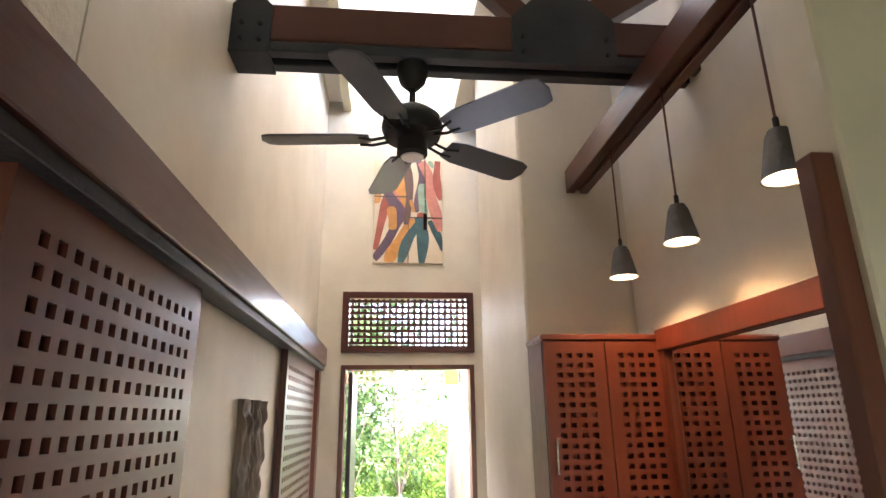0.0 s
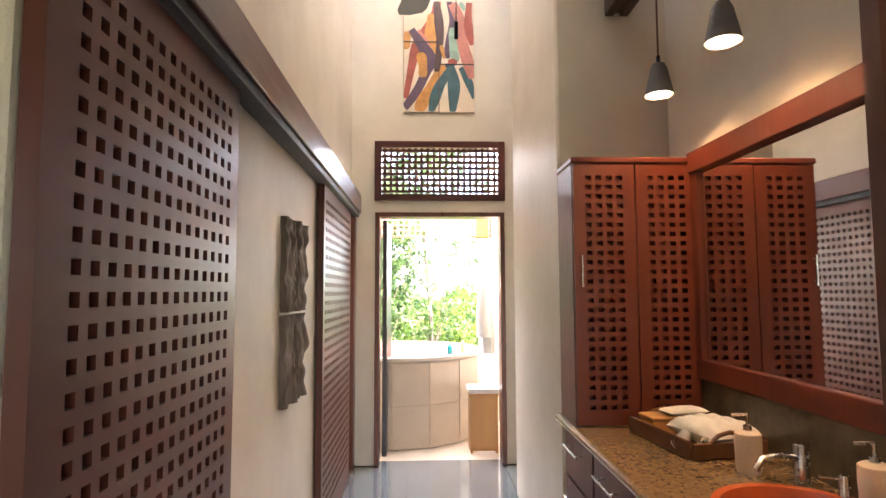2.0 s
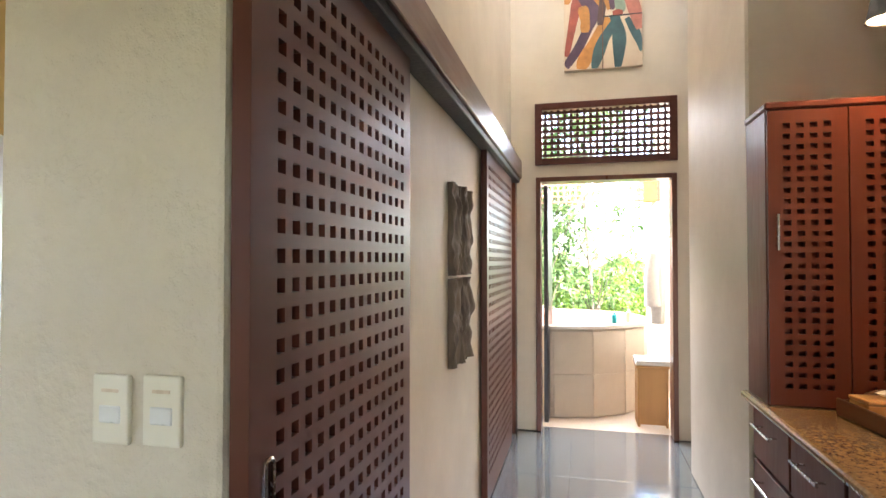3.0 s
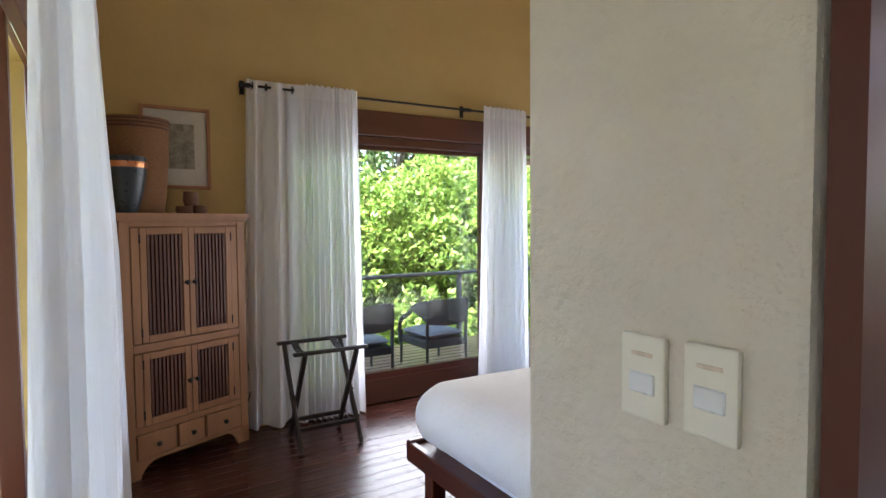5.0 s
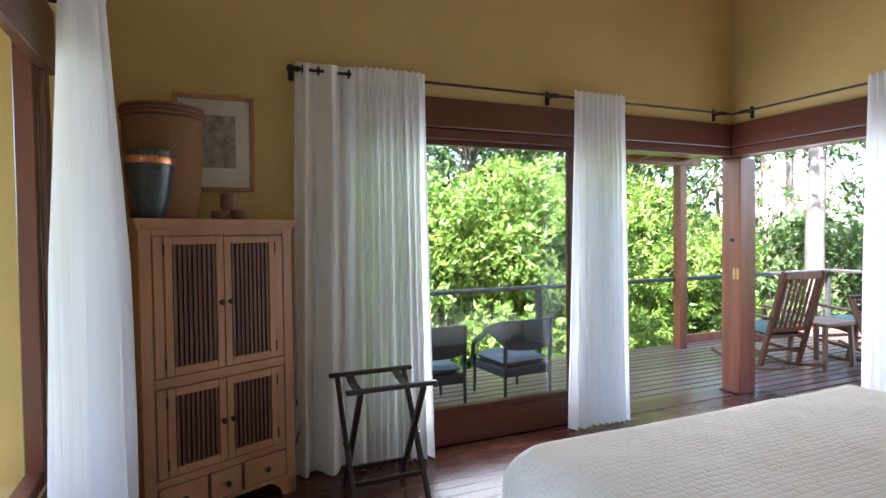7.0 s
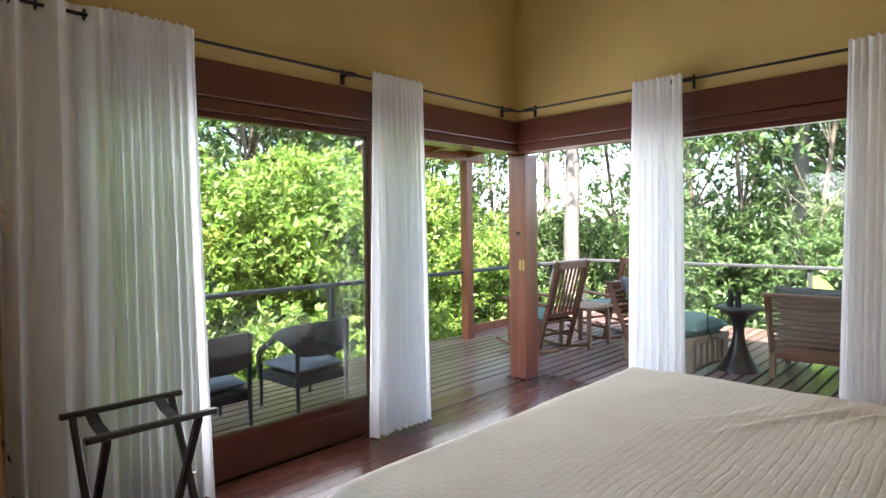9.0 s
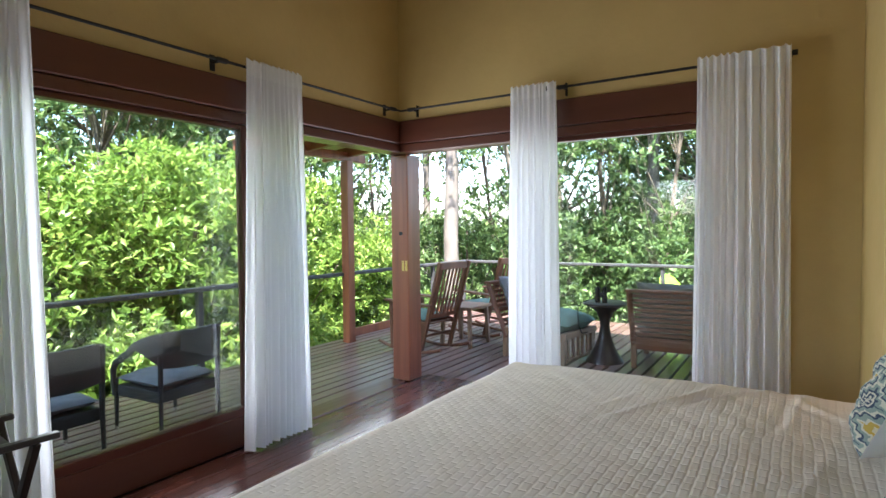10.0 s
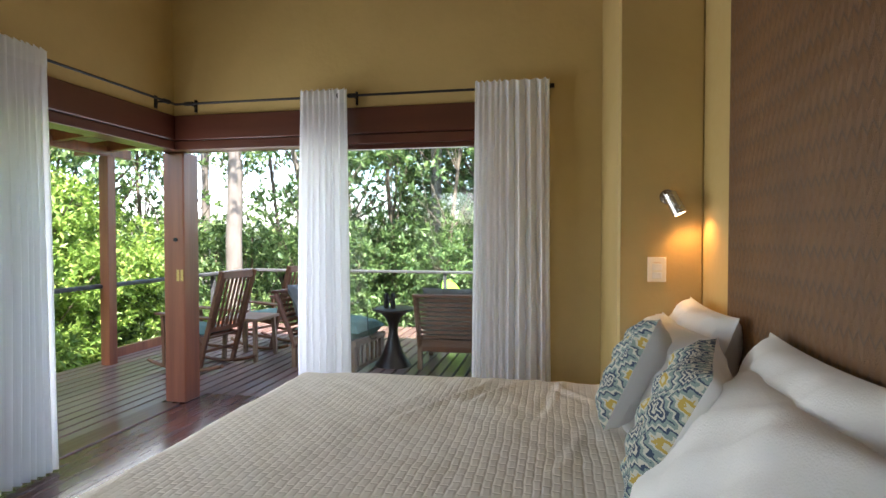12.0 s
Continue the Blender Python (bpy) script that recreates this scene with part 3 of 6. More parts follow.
structure("trim_beam_right", B(1.16, 1.30, 0.4, 3.98, TOP - 0.22, TOP, bevel=0.006), PALE, "pale boxed beam beside the roof light")

# wooden headers over the windows
w = B(WX - 0.16, WX + 0.03, 0.42, NY + 0.0, HB + 0.07, HT, bevel=0.006)
box(w, WX - 0.16, WX + 0.015, 0.42, NY + 0.0, HB, HB + 0.066, bevel=0.004)
structure("trim_header_west", w, REDWOOD_Y, "dark red hardwood header beam over the windows")
w = B(WX - 0.16, -1.22, NY - 0.03, NY + 0.16, HB + 0.07, HT, bevel=0.006)
box(w, WX - 0.16, -1.22, NY - 0.015, NY + 0.16, HB, HB + 0.066, bevel=0.004)
structure("trim_header_north", w, REDWOOD_X, "dark red hardwood header beam over the windows")

# corner post
post = tagged(new("corner_post"), "reddish solid hardwood corner post at the open window corner", "post")
post.location = (WX - 0.09, 3.83, 0)
part("shaft", B(-0.09, 0.09, -0.095, 0.095, 0, HB, bevel=0.008), POSTWOOD, post)
bolt = part("bolt", rod(bmesh.new(), (0.02, -0.095, 1.285), (0.02, -0.108, 1.285), 0.016, seg=8), IRON, post, "black iron bolt head")
for dx in (0.035, 0.07):
    part("latch_plate", B(dx - 0.012, dx + 0.012, -0.099, -0.095, 0.96, 1.05, bevel=0.002), BRASS, post, "small brass latch plate")

# floors
structure("floor_bedroom", B(WX - 0.2, -0.3, -1.08, NY + 0.35, -0.16, -0.012), FLOORWOOD, "dark red polished hardwood floor")
structure("floor_hall", B(-0.3, 3.4, -3.6, 4.13, -0.16, -0.006), CONCRETE, "grey polished stone slab floor")
structure("floor_bathroom", B(-0.75, 1.75, 4.13, 6.4, -0.16, -0.006), TILE, "sand coloured stone bathroom floor")
structure("ground", B(-400, 400, -400, 400, -2.7, -2.4), SOIL, "grassy garden ground under the trees")
structure("floor_deck", B(-5.55, WX - 0.2, -4.0, 7.78, -0.35, -0.1), DARKSLAT)
structure("floor_deck_north", B(WX - 0.2, -0.76, NY + 0.36, 7.78, -0.35, -0.1), DARKSLAT)
structure("trim_threshold", B(WX - 0.22, WX - 0.03, 2.10, 3.72, -0.1, 0.0, bevel=0.004), REDWOOD_Y, "hardwood threshold of the open corner")


# ---------- windows ----------
def window(name, x0, x1, z0, z1, m, mat_w, label, depth=0.06, stile=0.05, mull=(), glazed=True):
    ob = tagged(new(name), label, "window", "", "structure")
    ob.matrix_basis = m
    bm = bmesh.new()
    box(bm, x0, x0 + stile, -depth / 2, depth / 2, z0, z1, 0.004)
    box(bm, x1 - stile, x1, -depth / 2, depth / 2, z0, z1, 0.004)
    box(bm, x0 + stile, x1 - stile, -depth / 2, depth / 2, z1 - stile * 0.6, z1, 0.004)
    box(bm, x0 + stile, x1 - stile, -depth / 2, depth / 2, z0, z0 + stile, 0.004)
    for q in mull:
        box(bm, q - 0.025, q + 0.025, -depth / 2, depth / 2, z0 + stile, z1 - stile * 0.6, 0.004)
    part("window_frame", bm, mat_w, ob)
    edges = [x0 + stile] + [e for q in mull for e in (q - 0.025, q + 0.025)] + [x1 - stile]
    for a, b in zip(edges[::2], edges[1::2]) if glazed else ():
        g = part("pane", B(a, b, -0.003, 0.003, z0 + stile, z1 - stile * 0.6), GLASS, ob)
        g.visible_shadow = False
    return ob


win = window("window_1", 0.42, 2.10, 0.19, HB, pose(WX - 0.05, 0, 0, 0, 0, 90), DOORWOOD, "tall fixed glass window with dark hardwood frame")
part("window_sill", B(0.42, 2.10, -0.03, 0.12, 0.0, 0.19, bevel=0.006), REDWOOD_X, win, "red hardwood sill board")
win = window("window_2", -2.34, -1.22, 0.19, HB, pose(0, NY + 0.05, 0), DOORWOOD, "tall fixed glass window with dark hardwood frame", stile=0.055)
part("window_sill", B(-2.34, -1.22, -0.08, 0.08, 0.0, 0.19, bevel=0.006), REDWOOD_X, win)
win = window("window_3", -2.74, -0.77, 0.5, 2.1, pose(0, -0.915, 0), REDWOOD, "hardwood casement window standing open in the side wall", mull=(-1.72,), glazed=False)
part("window_casing", B(-2.82, -0.70, 0.035, 0.075, 1.965, 2.20, bevel=0.005), REDWOOD_X, win, "dark hardwood head board")
bm = B(-2.80, -2.73, 0.035, 0.058, 0.42, 1.965, bevel=0.004)
box(bm, -2.80, -0.70, 0.035, 0.07, 0.42, 0.5, 0.004)
part("window_casing", bm, REDWOOD, win)
bm = rod(bmesh.new(), (-2.715, 0.03, 0.68), (-2.715, 0.08, 0.68), 0.012)
box(bm, -2.73, -2.70, 0.07, 0.085, 0.62, 0.72, 0.003)
part("handle", bm, CHROME, win, "steel casement handle")

# bathroom door frame, transom lattice and open door
fr = tagged(new("door_1"), "reddish wooden door frame with its door folded open", "door", "", "structure")
bm = B(0.212, 0.25, 3.955, 4.14, 0, 2.122, bevel=0.003)
box(bm, 1.285, 1.323, 3.955, 4.14, 0, 2.122, 0.003)
box(bm, 0.25, 1.285, 3.955, 4.14, 2.085, 2.122, 0.003)
part("door_frame", bm, REDWOOD, fr)
leaf = part("door_leaf", B(0.262, 0.30, 4.16, 4.9, 0.02, 2.08, bevel=0.004), BLACKWOOD, fr, "dark stained door leaf standing open")
bm = B(0.30, 0.306, 4.2, 4.24, 0.98, 1.14, bevel=0.002)
part("door_handle", bm, CHROME, leaf)
tl = tagged(new("transom_screen"), "dark wooden lattice screen above the bathroom door", "screen")
tl.location = (0.205, 3.98, 2.225)
bm = B(0, 0.06, -0.03, 0.06, 0, 0.518, bevel=0.003)
box(bm, 1.065, 1.125, -0.03, 0.06, 0, 0.518, 0.003)
box(bm, 0.06, 1.065, -0.03, 0.06, 0, 0.055, 0.003)
box(bm, 0.06, 1.065, -0.03, 0.06, 0.463, 0.518, 0.003)
part("frame", bm, DOORWOOD, tl)
for i in range(19):
    x = 0.06 + 1.005 * (i + 0.5) / 19
    part("upright_slat", B(x - 0.011, x + 0.011, 0.012, 0.03, 0.055, 0.463), DOORWOOD, tl)
for i in range(8):
    z = 0.055 + 0.408 * (i + 0.5) / 8
    part("cross_slat", B(0.06, 1.065, -0.008, 0.01, z - 0.011, z + 0.011), DOORWOOD, tl)
structure("trim_corner_post", B(0.0, 0.05, 3.86, 3.975, 0, 2.2, bevel=0.004), REDWOOD, "reddish trim post at the end of the passage")
structure("trim_hall_jamb", B(1.318, 1.36, -0.045, 0.0, 0, 2.11, bevel=0.004), REDWOOD, "dark wooden jamb beside the vanity")

# bathroom shell and garden wall
structure("wall_niche_skin", B(-0.0745, -0.0705, 2.132, 2.638, 0.0, 3.6), OCHRE, "ochre plaster beside the headboard")
structure("wall_bath_east", B(1.46, 1.66, 4.13, 6.4, 0, 3.0), PALE, "pale plastered bathroom wall")
structure("wall_bath_west", B(-0.75, -0.62, 4.13, 6.4, 0, 3.0), PALE)
structure("wall_bath_low", B(-0.62, 1.46, 6.2, 6.4, 0, 0.72), PALE, "low pale wall behind the bath")
sc = tagged(new("hanging_screen"), "wooden lattice valance hanging above the open bath wall", "screen")
sc.location = (-0.62, 6.0, 2.10)
part("frame", lattice(2.08, 0.30, 0.03, 29, 4, 0.06, 0.05, 0.0702, 0.066, 0.048), TEAK, sc)
part("top_rail", B(0, 2.08, -0.03, 0.03, 0.30, 0.36, bevel=0.004), TEAK, sc)

# passage side trim: sliding track along the left wall
tr = tagged(new("sliding_door_track"), "long dark hardwood pelmet hiding the sliding door track", "door track")
tr.location = (0, 0, 2.07)
part("fascia", B(0.0, 0.10, -0.35, 3.9, 0.035, 0.185, bevel=0.004), REDWOOD_Y, tr)
part("runner", B(0.006, 0.085, -0.345, 3.88, 0.0, 0.034, bevel=0.003), STEELPLATE, tr, "grey metal runner rail")
# ---------- passage and vanity ----------
def lattice_door(y0, width, height, cols, x0, group="sliding lattice doors", pull=True):
    ob = thing("lattice_door", (0.030, y0, 0.012), "dark stained sliding door pierced with rows of square holes", "door", group)
    pz = 0.0546
    rows = 34
    bm = lattice(width, height, 0.036, cols, rows, x0, 0.164, 0.0549, pz, 0.028, 0.027)
    bm.transform(TURN_Y)
    part("panel", bm, DOORWOOD, ob)
    if pull:
        bm = bmesh.new()
        pts = [(0.023, 0.055 + 0.013 * math.cos(a), 1.0 + 0.013 * math.sin(a) + (0.055 if math.sin(a) >= 0 else -0.055)) for a in [2 * math.pi * i / 24 for i in range(24)]]
        tube(bm, pts + pts[:1], 0.005, 6)
        part("pull_handle", bm, CHROME, ob, "oval steel recessed pull")
    return ob


lattice_door(0.0, 0.895, 2.06, 14, 0.100)
lattice_door(2.42, 1.20, 2.06, 20, 0.08, pull=False)

# carved panels on the wall
cv = thing("wall_carving", (0.001, 1.62, 0.94), "weathered carved wooden panel in two halves on the wall", "carving")
for z0, z1, sd in ((0.0, 0.40, 1), (0.415, 0.835, 2)):
    bm = bmesh.new()
    nx, nz = 44, 72
    wd = 0.40
    g = {}
    for i in range(nx + 1):
        for k in range(nz + 1):
            u, v = i / nx, k / nz
            d = 0.028 + 0.010 * math.sin(9 * u + 3 * math.sin(4 * v + sd)) * math.sin(3 * v + 6 * u)
            d += 0.012 * (abs((u - 0.5)) < 0.06) - 0.012 * (0.12 < abs(u - 0.5) < 0.17) + 0.006 * math.sin(22 * u * (1 + 0.3 * v))
            d += 0.009 * math.sin(24 * u + 5 * math.sin(5 * v + sd)) * math.sin(9 * v + 2 * sd) + 0.010 * max(0.0, math.sin(6.3 * v + sd)) * math.exp(-((u - 0.5 - 0.12 * math.sin(5 * v)) / 0.05) ** 2)
            g[i, k] = bm.verts.new((max(0.008, d), u * wd + 0.006 * math.sin(9 * v + sd) * (i in (0, nx)), z0 + v * (z1 - z0)))
    for i in range(nx):
        for k in range(nz):
            bm.faces.new((g[i, k], g[i + 1, k], g[i + 1, k + 1], g[i, k + 1]))
    ext = bmesh.ops.extrude_edge_only(bm, edges=[e for e in bm.edges if e.is_boundary])
    for v in [q for q in ext["geom"] if isinstance(q, bmesh.types.BMVert)]:
        v.co.x = 0.0
    part("carved_panel", bm, CARVED, cv)


def switch(at, rz, label, rocker=1, wd=0.075, ht=0.12):
    ob = thing("light_switch", at, label, "switch", "light switches", rz)
    part("plate", B(-wd / 2, wd / 2, -0.011, 0, -ht / 2, ht / 2, bevel=0.004, seg=2), PLASTIC, ob)
    for i in range(rocker):
        z = -0.008 - (i - (rocker - 1) / 2) * 0.04
        part("rocker", B(-0.022, 0.022, -0.0135, -0.009, z - 0.015, z + 0.015, bevel=0.002), WHITEPL, ob)
    part("indicator", B(-0.018, 0.018, -0.0125, -0.0105, 0.030, 0.036, bevel=0.0008), CERAMIC, ob, "small tan indicator bar")
    return ob


switch((-0.216, 0.0, 1.165), 0, "ivory plastic light switch on the plaster pier")
switch((-0.112, 0.0, 1.168), 0, "ivory plastic light switch on the plaster pier")
switch((-0.281, 2.64, 1.155), 0, "ivory double light switch beside the bed", 2, 0.085, 0.118)

# tie beam with steel plates
tb = thing("tie_beam", (0, 1.02, 3.02), "reddish hardwood tie beam with black bolted steel plates", "beam")
part("timber", B(0.0, 1.96, 0.0, 0.14, 0.05, 0.21, bevel=0.005), REDWOOD_X, tb)
part("steel_channel", B(0.0, 1.96, 0.0, 0.05, 0.0, 0.045, bevel=0.004), STEELPLATE, tb, "dark steel channel under the timber")
part("steel_channel", B(0.0, 1.96, 0.09, 0.14, 0.0, 0.045, bevel=0.004), STEELPLATE, tb, "dark steel channel under the timber")


def steel_plate(x0, x1, z0, z1, cut):
    bm = bmesh.new()
    pts = [(x0, z0), (x1, z0), (x1, z1 - cut), (x1 - cut, z1), (x0 + cut, z1), (x0, z1 - cut)]
    a = [bm.verts.new((x, -0.012, z)) for x, z in pts]
    f = bm.faces.new(a)
    e = bmesh.ops.extrude_face_region(bm, geom=[f])
    for v in [q for q in e["geom"] if isinstance(q, bmesh.types.BMVert)]:
        v.co.y = -0.002
    bmesh.ops.recalc_face_normals(bm, faces=bm.faces[:])
    pl = part("steel_plate", bm, STEELPLATE, tb, "black steel plate")
    for x in (x0 + 0.04, x1 - 0.04):
        for z in (z0 + 0.05, z0 + 0.12):
            part("bolt_head", rod(bmesh.new(), (x, -0.012, z), (x, -0.020, z), 0.010, seg=6), IRON, pl)


steel_plate(0.002, 0.15, -0.012, 0.24, 0.045)
steel_plate(1.08, 1.50, -0.012, 0.30, 0.10)
bm = B(0.0, 0.15, -0.010, 0.14, -0.014, -0.002, bevel=0.002)
part("steel_plate", bm, STEELPLATE, tb)
part("king_strut", bar(bmesh.new(), (1.15, 0.07, 0.24), (0.80, 0.07, 0.62), 0.08, 0.09, 0.005), REDWOOD_X, tb)
part("king_strut", bar(bmesh.new(), (1.40, 0.07, 0.24), (1.95, 0.07, 0.62), 0.09, 0.12, 0.005), REDWOOD_X, tb)

# ceiling fan
fan = thing("ceiling_fan", (0.69, 1.09, 2.66), "black ceiling fan with five grey blades under the beam", "fan")
part("canopy", lathe(bmesh.new(), [(0.022, 0.26), (0.05, 0.29), (0.062, 0.33), (0.062, 0.362)]), IRON, fan, smooth=True)
part("down_rod", rod(bmesh.new(), (0, 0, 0.17), (0, 0, 0.27), 0.013), IRON, fan)
part("motor", lathe(bmesh.new(), [(0.04, 0.03), (0.105, 0.05), (0.118, 0.09), (0.11, 0.13), (0.07, 0.165), (0.02, 0.18)], 32), IRON, fan, smooth=True)
part("switch_cup", lathe(bmesh.new(), [(0.045, -0.03), (0.058, -0.02), (0.058, 0.035)], 24), IRON, fan, smooth=True)
part("light_cap", lathe(bmesh.new(), [(0.006, -0.036), (0.04, -0.034), (0.044, -0.0295)], 24), WHITEPL, fan, "small white end cap", smooth=True)
part("pull_chain", rod(bmesh.new(), (0.05, 0.02, -0.25), (0.05, 0.02, -0.02), 0.0016, seg=5), CHROME, fan)
part("chain_weight", rod(bmesh.new(), (0.05, 0.02, -0.31), (0.05, 0.02, -0.25), 0.007, seg=8), IRON, fan)
for i in range(5):
    a = radians(175 - 72 * i)
    m = pose(0, 0, 0.045, 0, 0, math.degrees(a))
    bm = bmesh.new()
    for s in (-1, 1):
        tube(bm, [m @ Vector((0.09, s * 0.02, 0)), m @ Vector((0.15, s * 0.022, -0.012)), m @ Vector((0.20, s * 0.03, -0.004))], 0.006, 6)
    blade_arm = part("blade_arm", bm, IRON, fan)
    bm = bmesh.new()
    outline = [(0.16, -0.045), (0.22, -0.062), (0.52, -0.068), (0.555, -0.055), (0.57, 0.0), (0.555, 0.055), (0.52, 0.068), (0.22, 0.062), (0.16, 0.045)]
    f = bm.faces.new([bm.verts.new((x, y, 0)) for x, y in outline])
    e = bmesh.ops.extrude_face_region(bm, geom=[f])
    for v in [q for q in e["geom"] if isinstance(q, bmesh.types.BMVert)]:
        v.co.z = 0.007
    bmesh.ops.recalc_face_normals(bm, faces=bm.faces[:])
    bm.transform(m @ pose(0, 0, 0, -12, 0, 0))
    part("blade", bm, BLADE_MAT, fan)

# beam with pendant lamps
pb = thing("pendant_beam", (1.54, -0.07, 2.83), "dark hardwood beam carrying three pendant lamps", "beam")
part("timber", B(0, 0.045, 0.0, 1.95, 0.0, 0.13, bevel=0.004), REDWOOD_Y, pb)
part("timber", B(0.045, 0.075, 0.0, 1.95, 0.02, 0.13), DARKSLAT, pb)
part("timber", B(0.075, 0.12, 0.0, 1.95, 0.0, 0.13, bevel=0.004), REDWOOD_Y, pb)


def pendant(y, z):
    ob = thing("pendant_lamp", (1.60, y, z), "grey cement cone pendant lamp glowing warm", "lamp", "pendant lamps over the vanity")
    prof = [(0.061, 0.0), (0.058, 0.004), (0.046, 0.06), (0.034, 0.115), (0.024, 0.135), (0.010, 0.14), (0.010, 0.134), (0.02, 0.128), (0.03, 0.11), (0.042, 0.058), (0.055, 0.002)]
    sh = part("shade", lathe(bmesh.new(), prof + prof[:1], 28, cap=False), SHADE, ob, smooth=True)
    part("bulb", lathe(bmesh.new(), [(0.004, 0.056), (0.016, 0.060), (0.022, 0.074), (0.018, 0.092), (0.010, 0.116)], 16), BULB, ob, "lit warm bulb", smooth=True)
    part("socket", rod(bmesh.new(), (0, 0, 0.14), (0, 0, 0.17), 0.008), IRON, ob)
    part("cable", rod(bmesh.new(), (0, 0, 0.165), (0, 0, 2.85 - z), 0.004, seg=6), DARKSLAT, ob, "twisted brown cable")
    bulb_lamp("pendant_bulb_light", (1.60, y, z + 0.046), 1.0, 0.012)
    return ob


for y in (1.40, 0.90, 0.37):
    pendant(y, 2.25)

# painting in four canvases
pt = thing("abstract_painting", (0.45, 3.98, 3.0), "colourful abstract painting of flame-like bands on four joined canvases", "painting")
for x0, x1, z0, z1 in ((0.0, 0.306, 0.0, 0.622), (0.0, 0.306, 0.632, 1.0), (0.314, 0.62, 0.0, 0.422), (0.314, 0.62, 0.432, 1.0)):
    part("canvas", B(x0, x1, -0.03, 0, z0, z1, bevel=0.003), CANVAS, pt)
for x0, x1, z0, z1 in ((0.002, 0.312, 0.622, 0.632), (0.31, 0.618, 0.422, 0.432)):
    part("canvas_joint", B(x0, x1, -0.0335, -0.004, z0, z1), BLACKWOOD, pt, "dark gap between canvases")
part("canvas_joint", B(0.307, 0.313, -0.0325, -0.004, 0.002, 0.998), DARKSLAT, pt)
LAYER = [0]


def stroke(colour, width, *pts):
    """A tapering painted band through the given points (x, z), kept on the canvas."""
    LAYER[0] += 1
    y = -0.0303 - 0.00012 * LAYER[0]
    p = [Vector((a, b)) for a, b in pts]
    fine = []
    for k in range(len(p) - 1):
        a, b, c, d = p[max(k - 1, 0)], p[k], p[k + 1], p[min(k + 2, len(p) - 1)]
        for q in range(8):
            t = q / 8
            fine.append(0.5 * (2 * b + (c - a) * t + (2 * a - 5 * b + 4 * c - d) * t * t + (3 * b - a - 3 * c + d) * t ** 3))
    fine.append(p[-1])
    bm = bmesh.new()
    rows = []
    for k, q in enumerate(fine):
        f = k / (len(fine) - 1)
        dd = (fine[min(k + 1, len(fine) - 1)] - fine[max(k - 1, 0)]).normalized()
        w_ = width / 2 * (0.35 + 0.65 * math.sin(math.pi * min(1, 0.08 + f * 0.9)) ** 0.5) * (1 + 0.12 * math.sin(9 * f + LAYER[0]))
        rows.append([bm.verts.new((min(0.617, max(0.003, q.x + s_ * w_ * -dd.y)), y, min(0.997, max(0.003, q.y + s_ * w_ * dd.x)))) for s_ in (-1, 1)])
    for a, b in zip(rows, rows[1:]):
        bm.faces.new((a[0], a[1], b[1], b[0]))
    bmesh.ops.recalc_face_normals(bm, faces=bm.faces[:])
    part("paint_band", bm, PAINTS[colour], pt)


stroke("orange", 0.07, (0.04, 0.72), (0.02, 0.56))
stroke("red", 0.085, (0.30, 1.0), (0.27, 0.86), (0.20, 0.74), (0.12, 0.60), (0.08, 0.44), (0.02, 0.12))
stroke("orange", 0.10, (0.25, 0.88), (0.24, 0.68), (0.28, 0.50))
stroke("pink", 0.05, (0.13, 0.73), (0.20, 0.62), (0.26, 0.50))
stroke("purple", 0.095, (0.07, 0.74), (0.16, 0.60), (0.24, 0.47), (0.20, 0.36), (0.12, 0.19), (0.01, 0.03))
stroke("orange", 0.085, (0.15, 0.53), (0.17, 0.42), (0.17, 0.31))
stroke("orange", 0.115, (0.37, 0.41), (0.27, 0.25), (0.18, 0.11), (0.13, 0.0))
stroke("teal", 0.09, (0.41, 0.37), (0.31, 0.22), (0.24, 0.0))
stroke("teal", 0.10, (0.40, 0.44), (0.44, 0.26), (0.43, 0.0))
stroke("teal", 0.065, (0.50, 0.40), (0.57, 0.27), (0.62, 0.12))
stroke("umber", 0.075, (0.29, 1.0), (0.31, 0.82), (0.32, 0.63), (0.29, 0.36))
stroke("purple", 0.07, (0.40, 1.0), (0.44, 0.84), (0.40, 0.64), (0.38, 0.48))
stroke("mint", 0.085, (0.44, 0.76), (0.44, 0.58), (0.46, 0.45))
stroke("pink", 0.10, (0.43, 0.98), (0.50, 0.82), (0.52, 0.62), (0.57, 0.43), (0.60, 0.30))
stroke("red", 0.07, (0.58, 0.99), (0.57, 0.80), (0.60, 0.60))
stroke("red", 0.05, (0.39, 0.45), (0.47, 0.45))
stroke("mint", 0.04, (0.50, 0.99), (0.54, 0.92))
stroke("orange", 0.035, (0.33, 0.60), (0.36, 0.48))

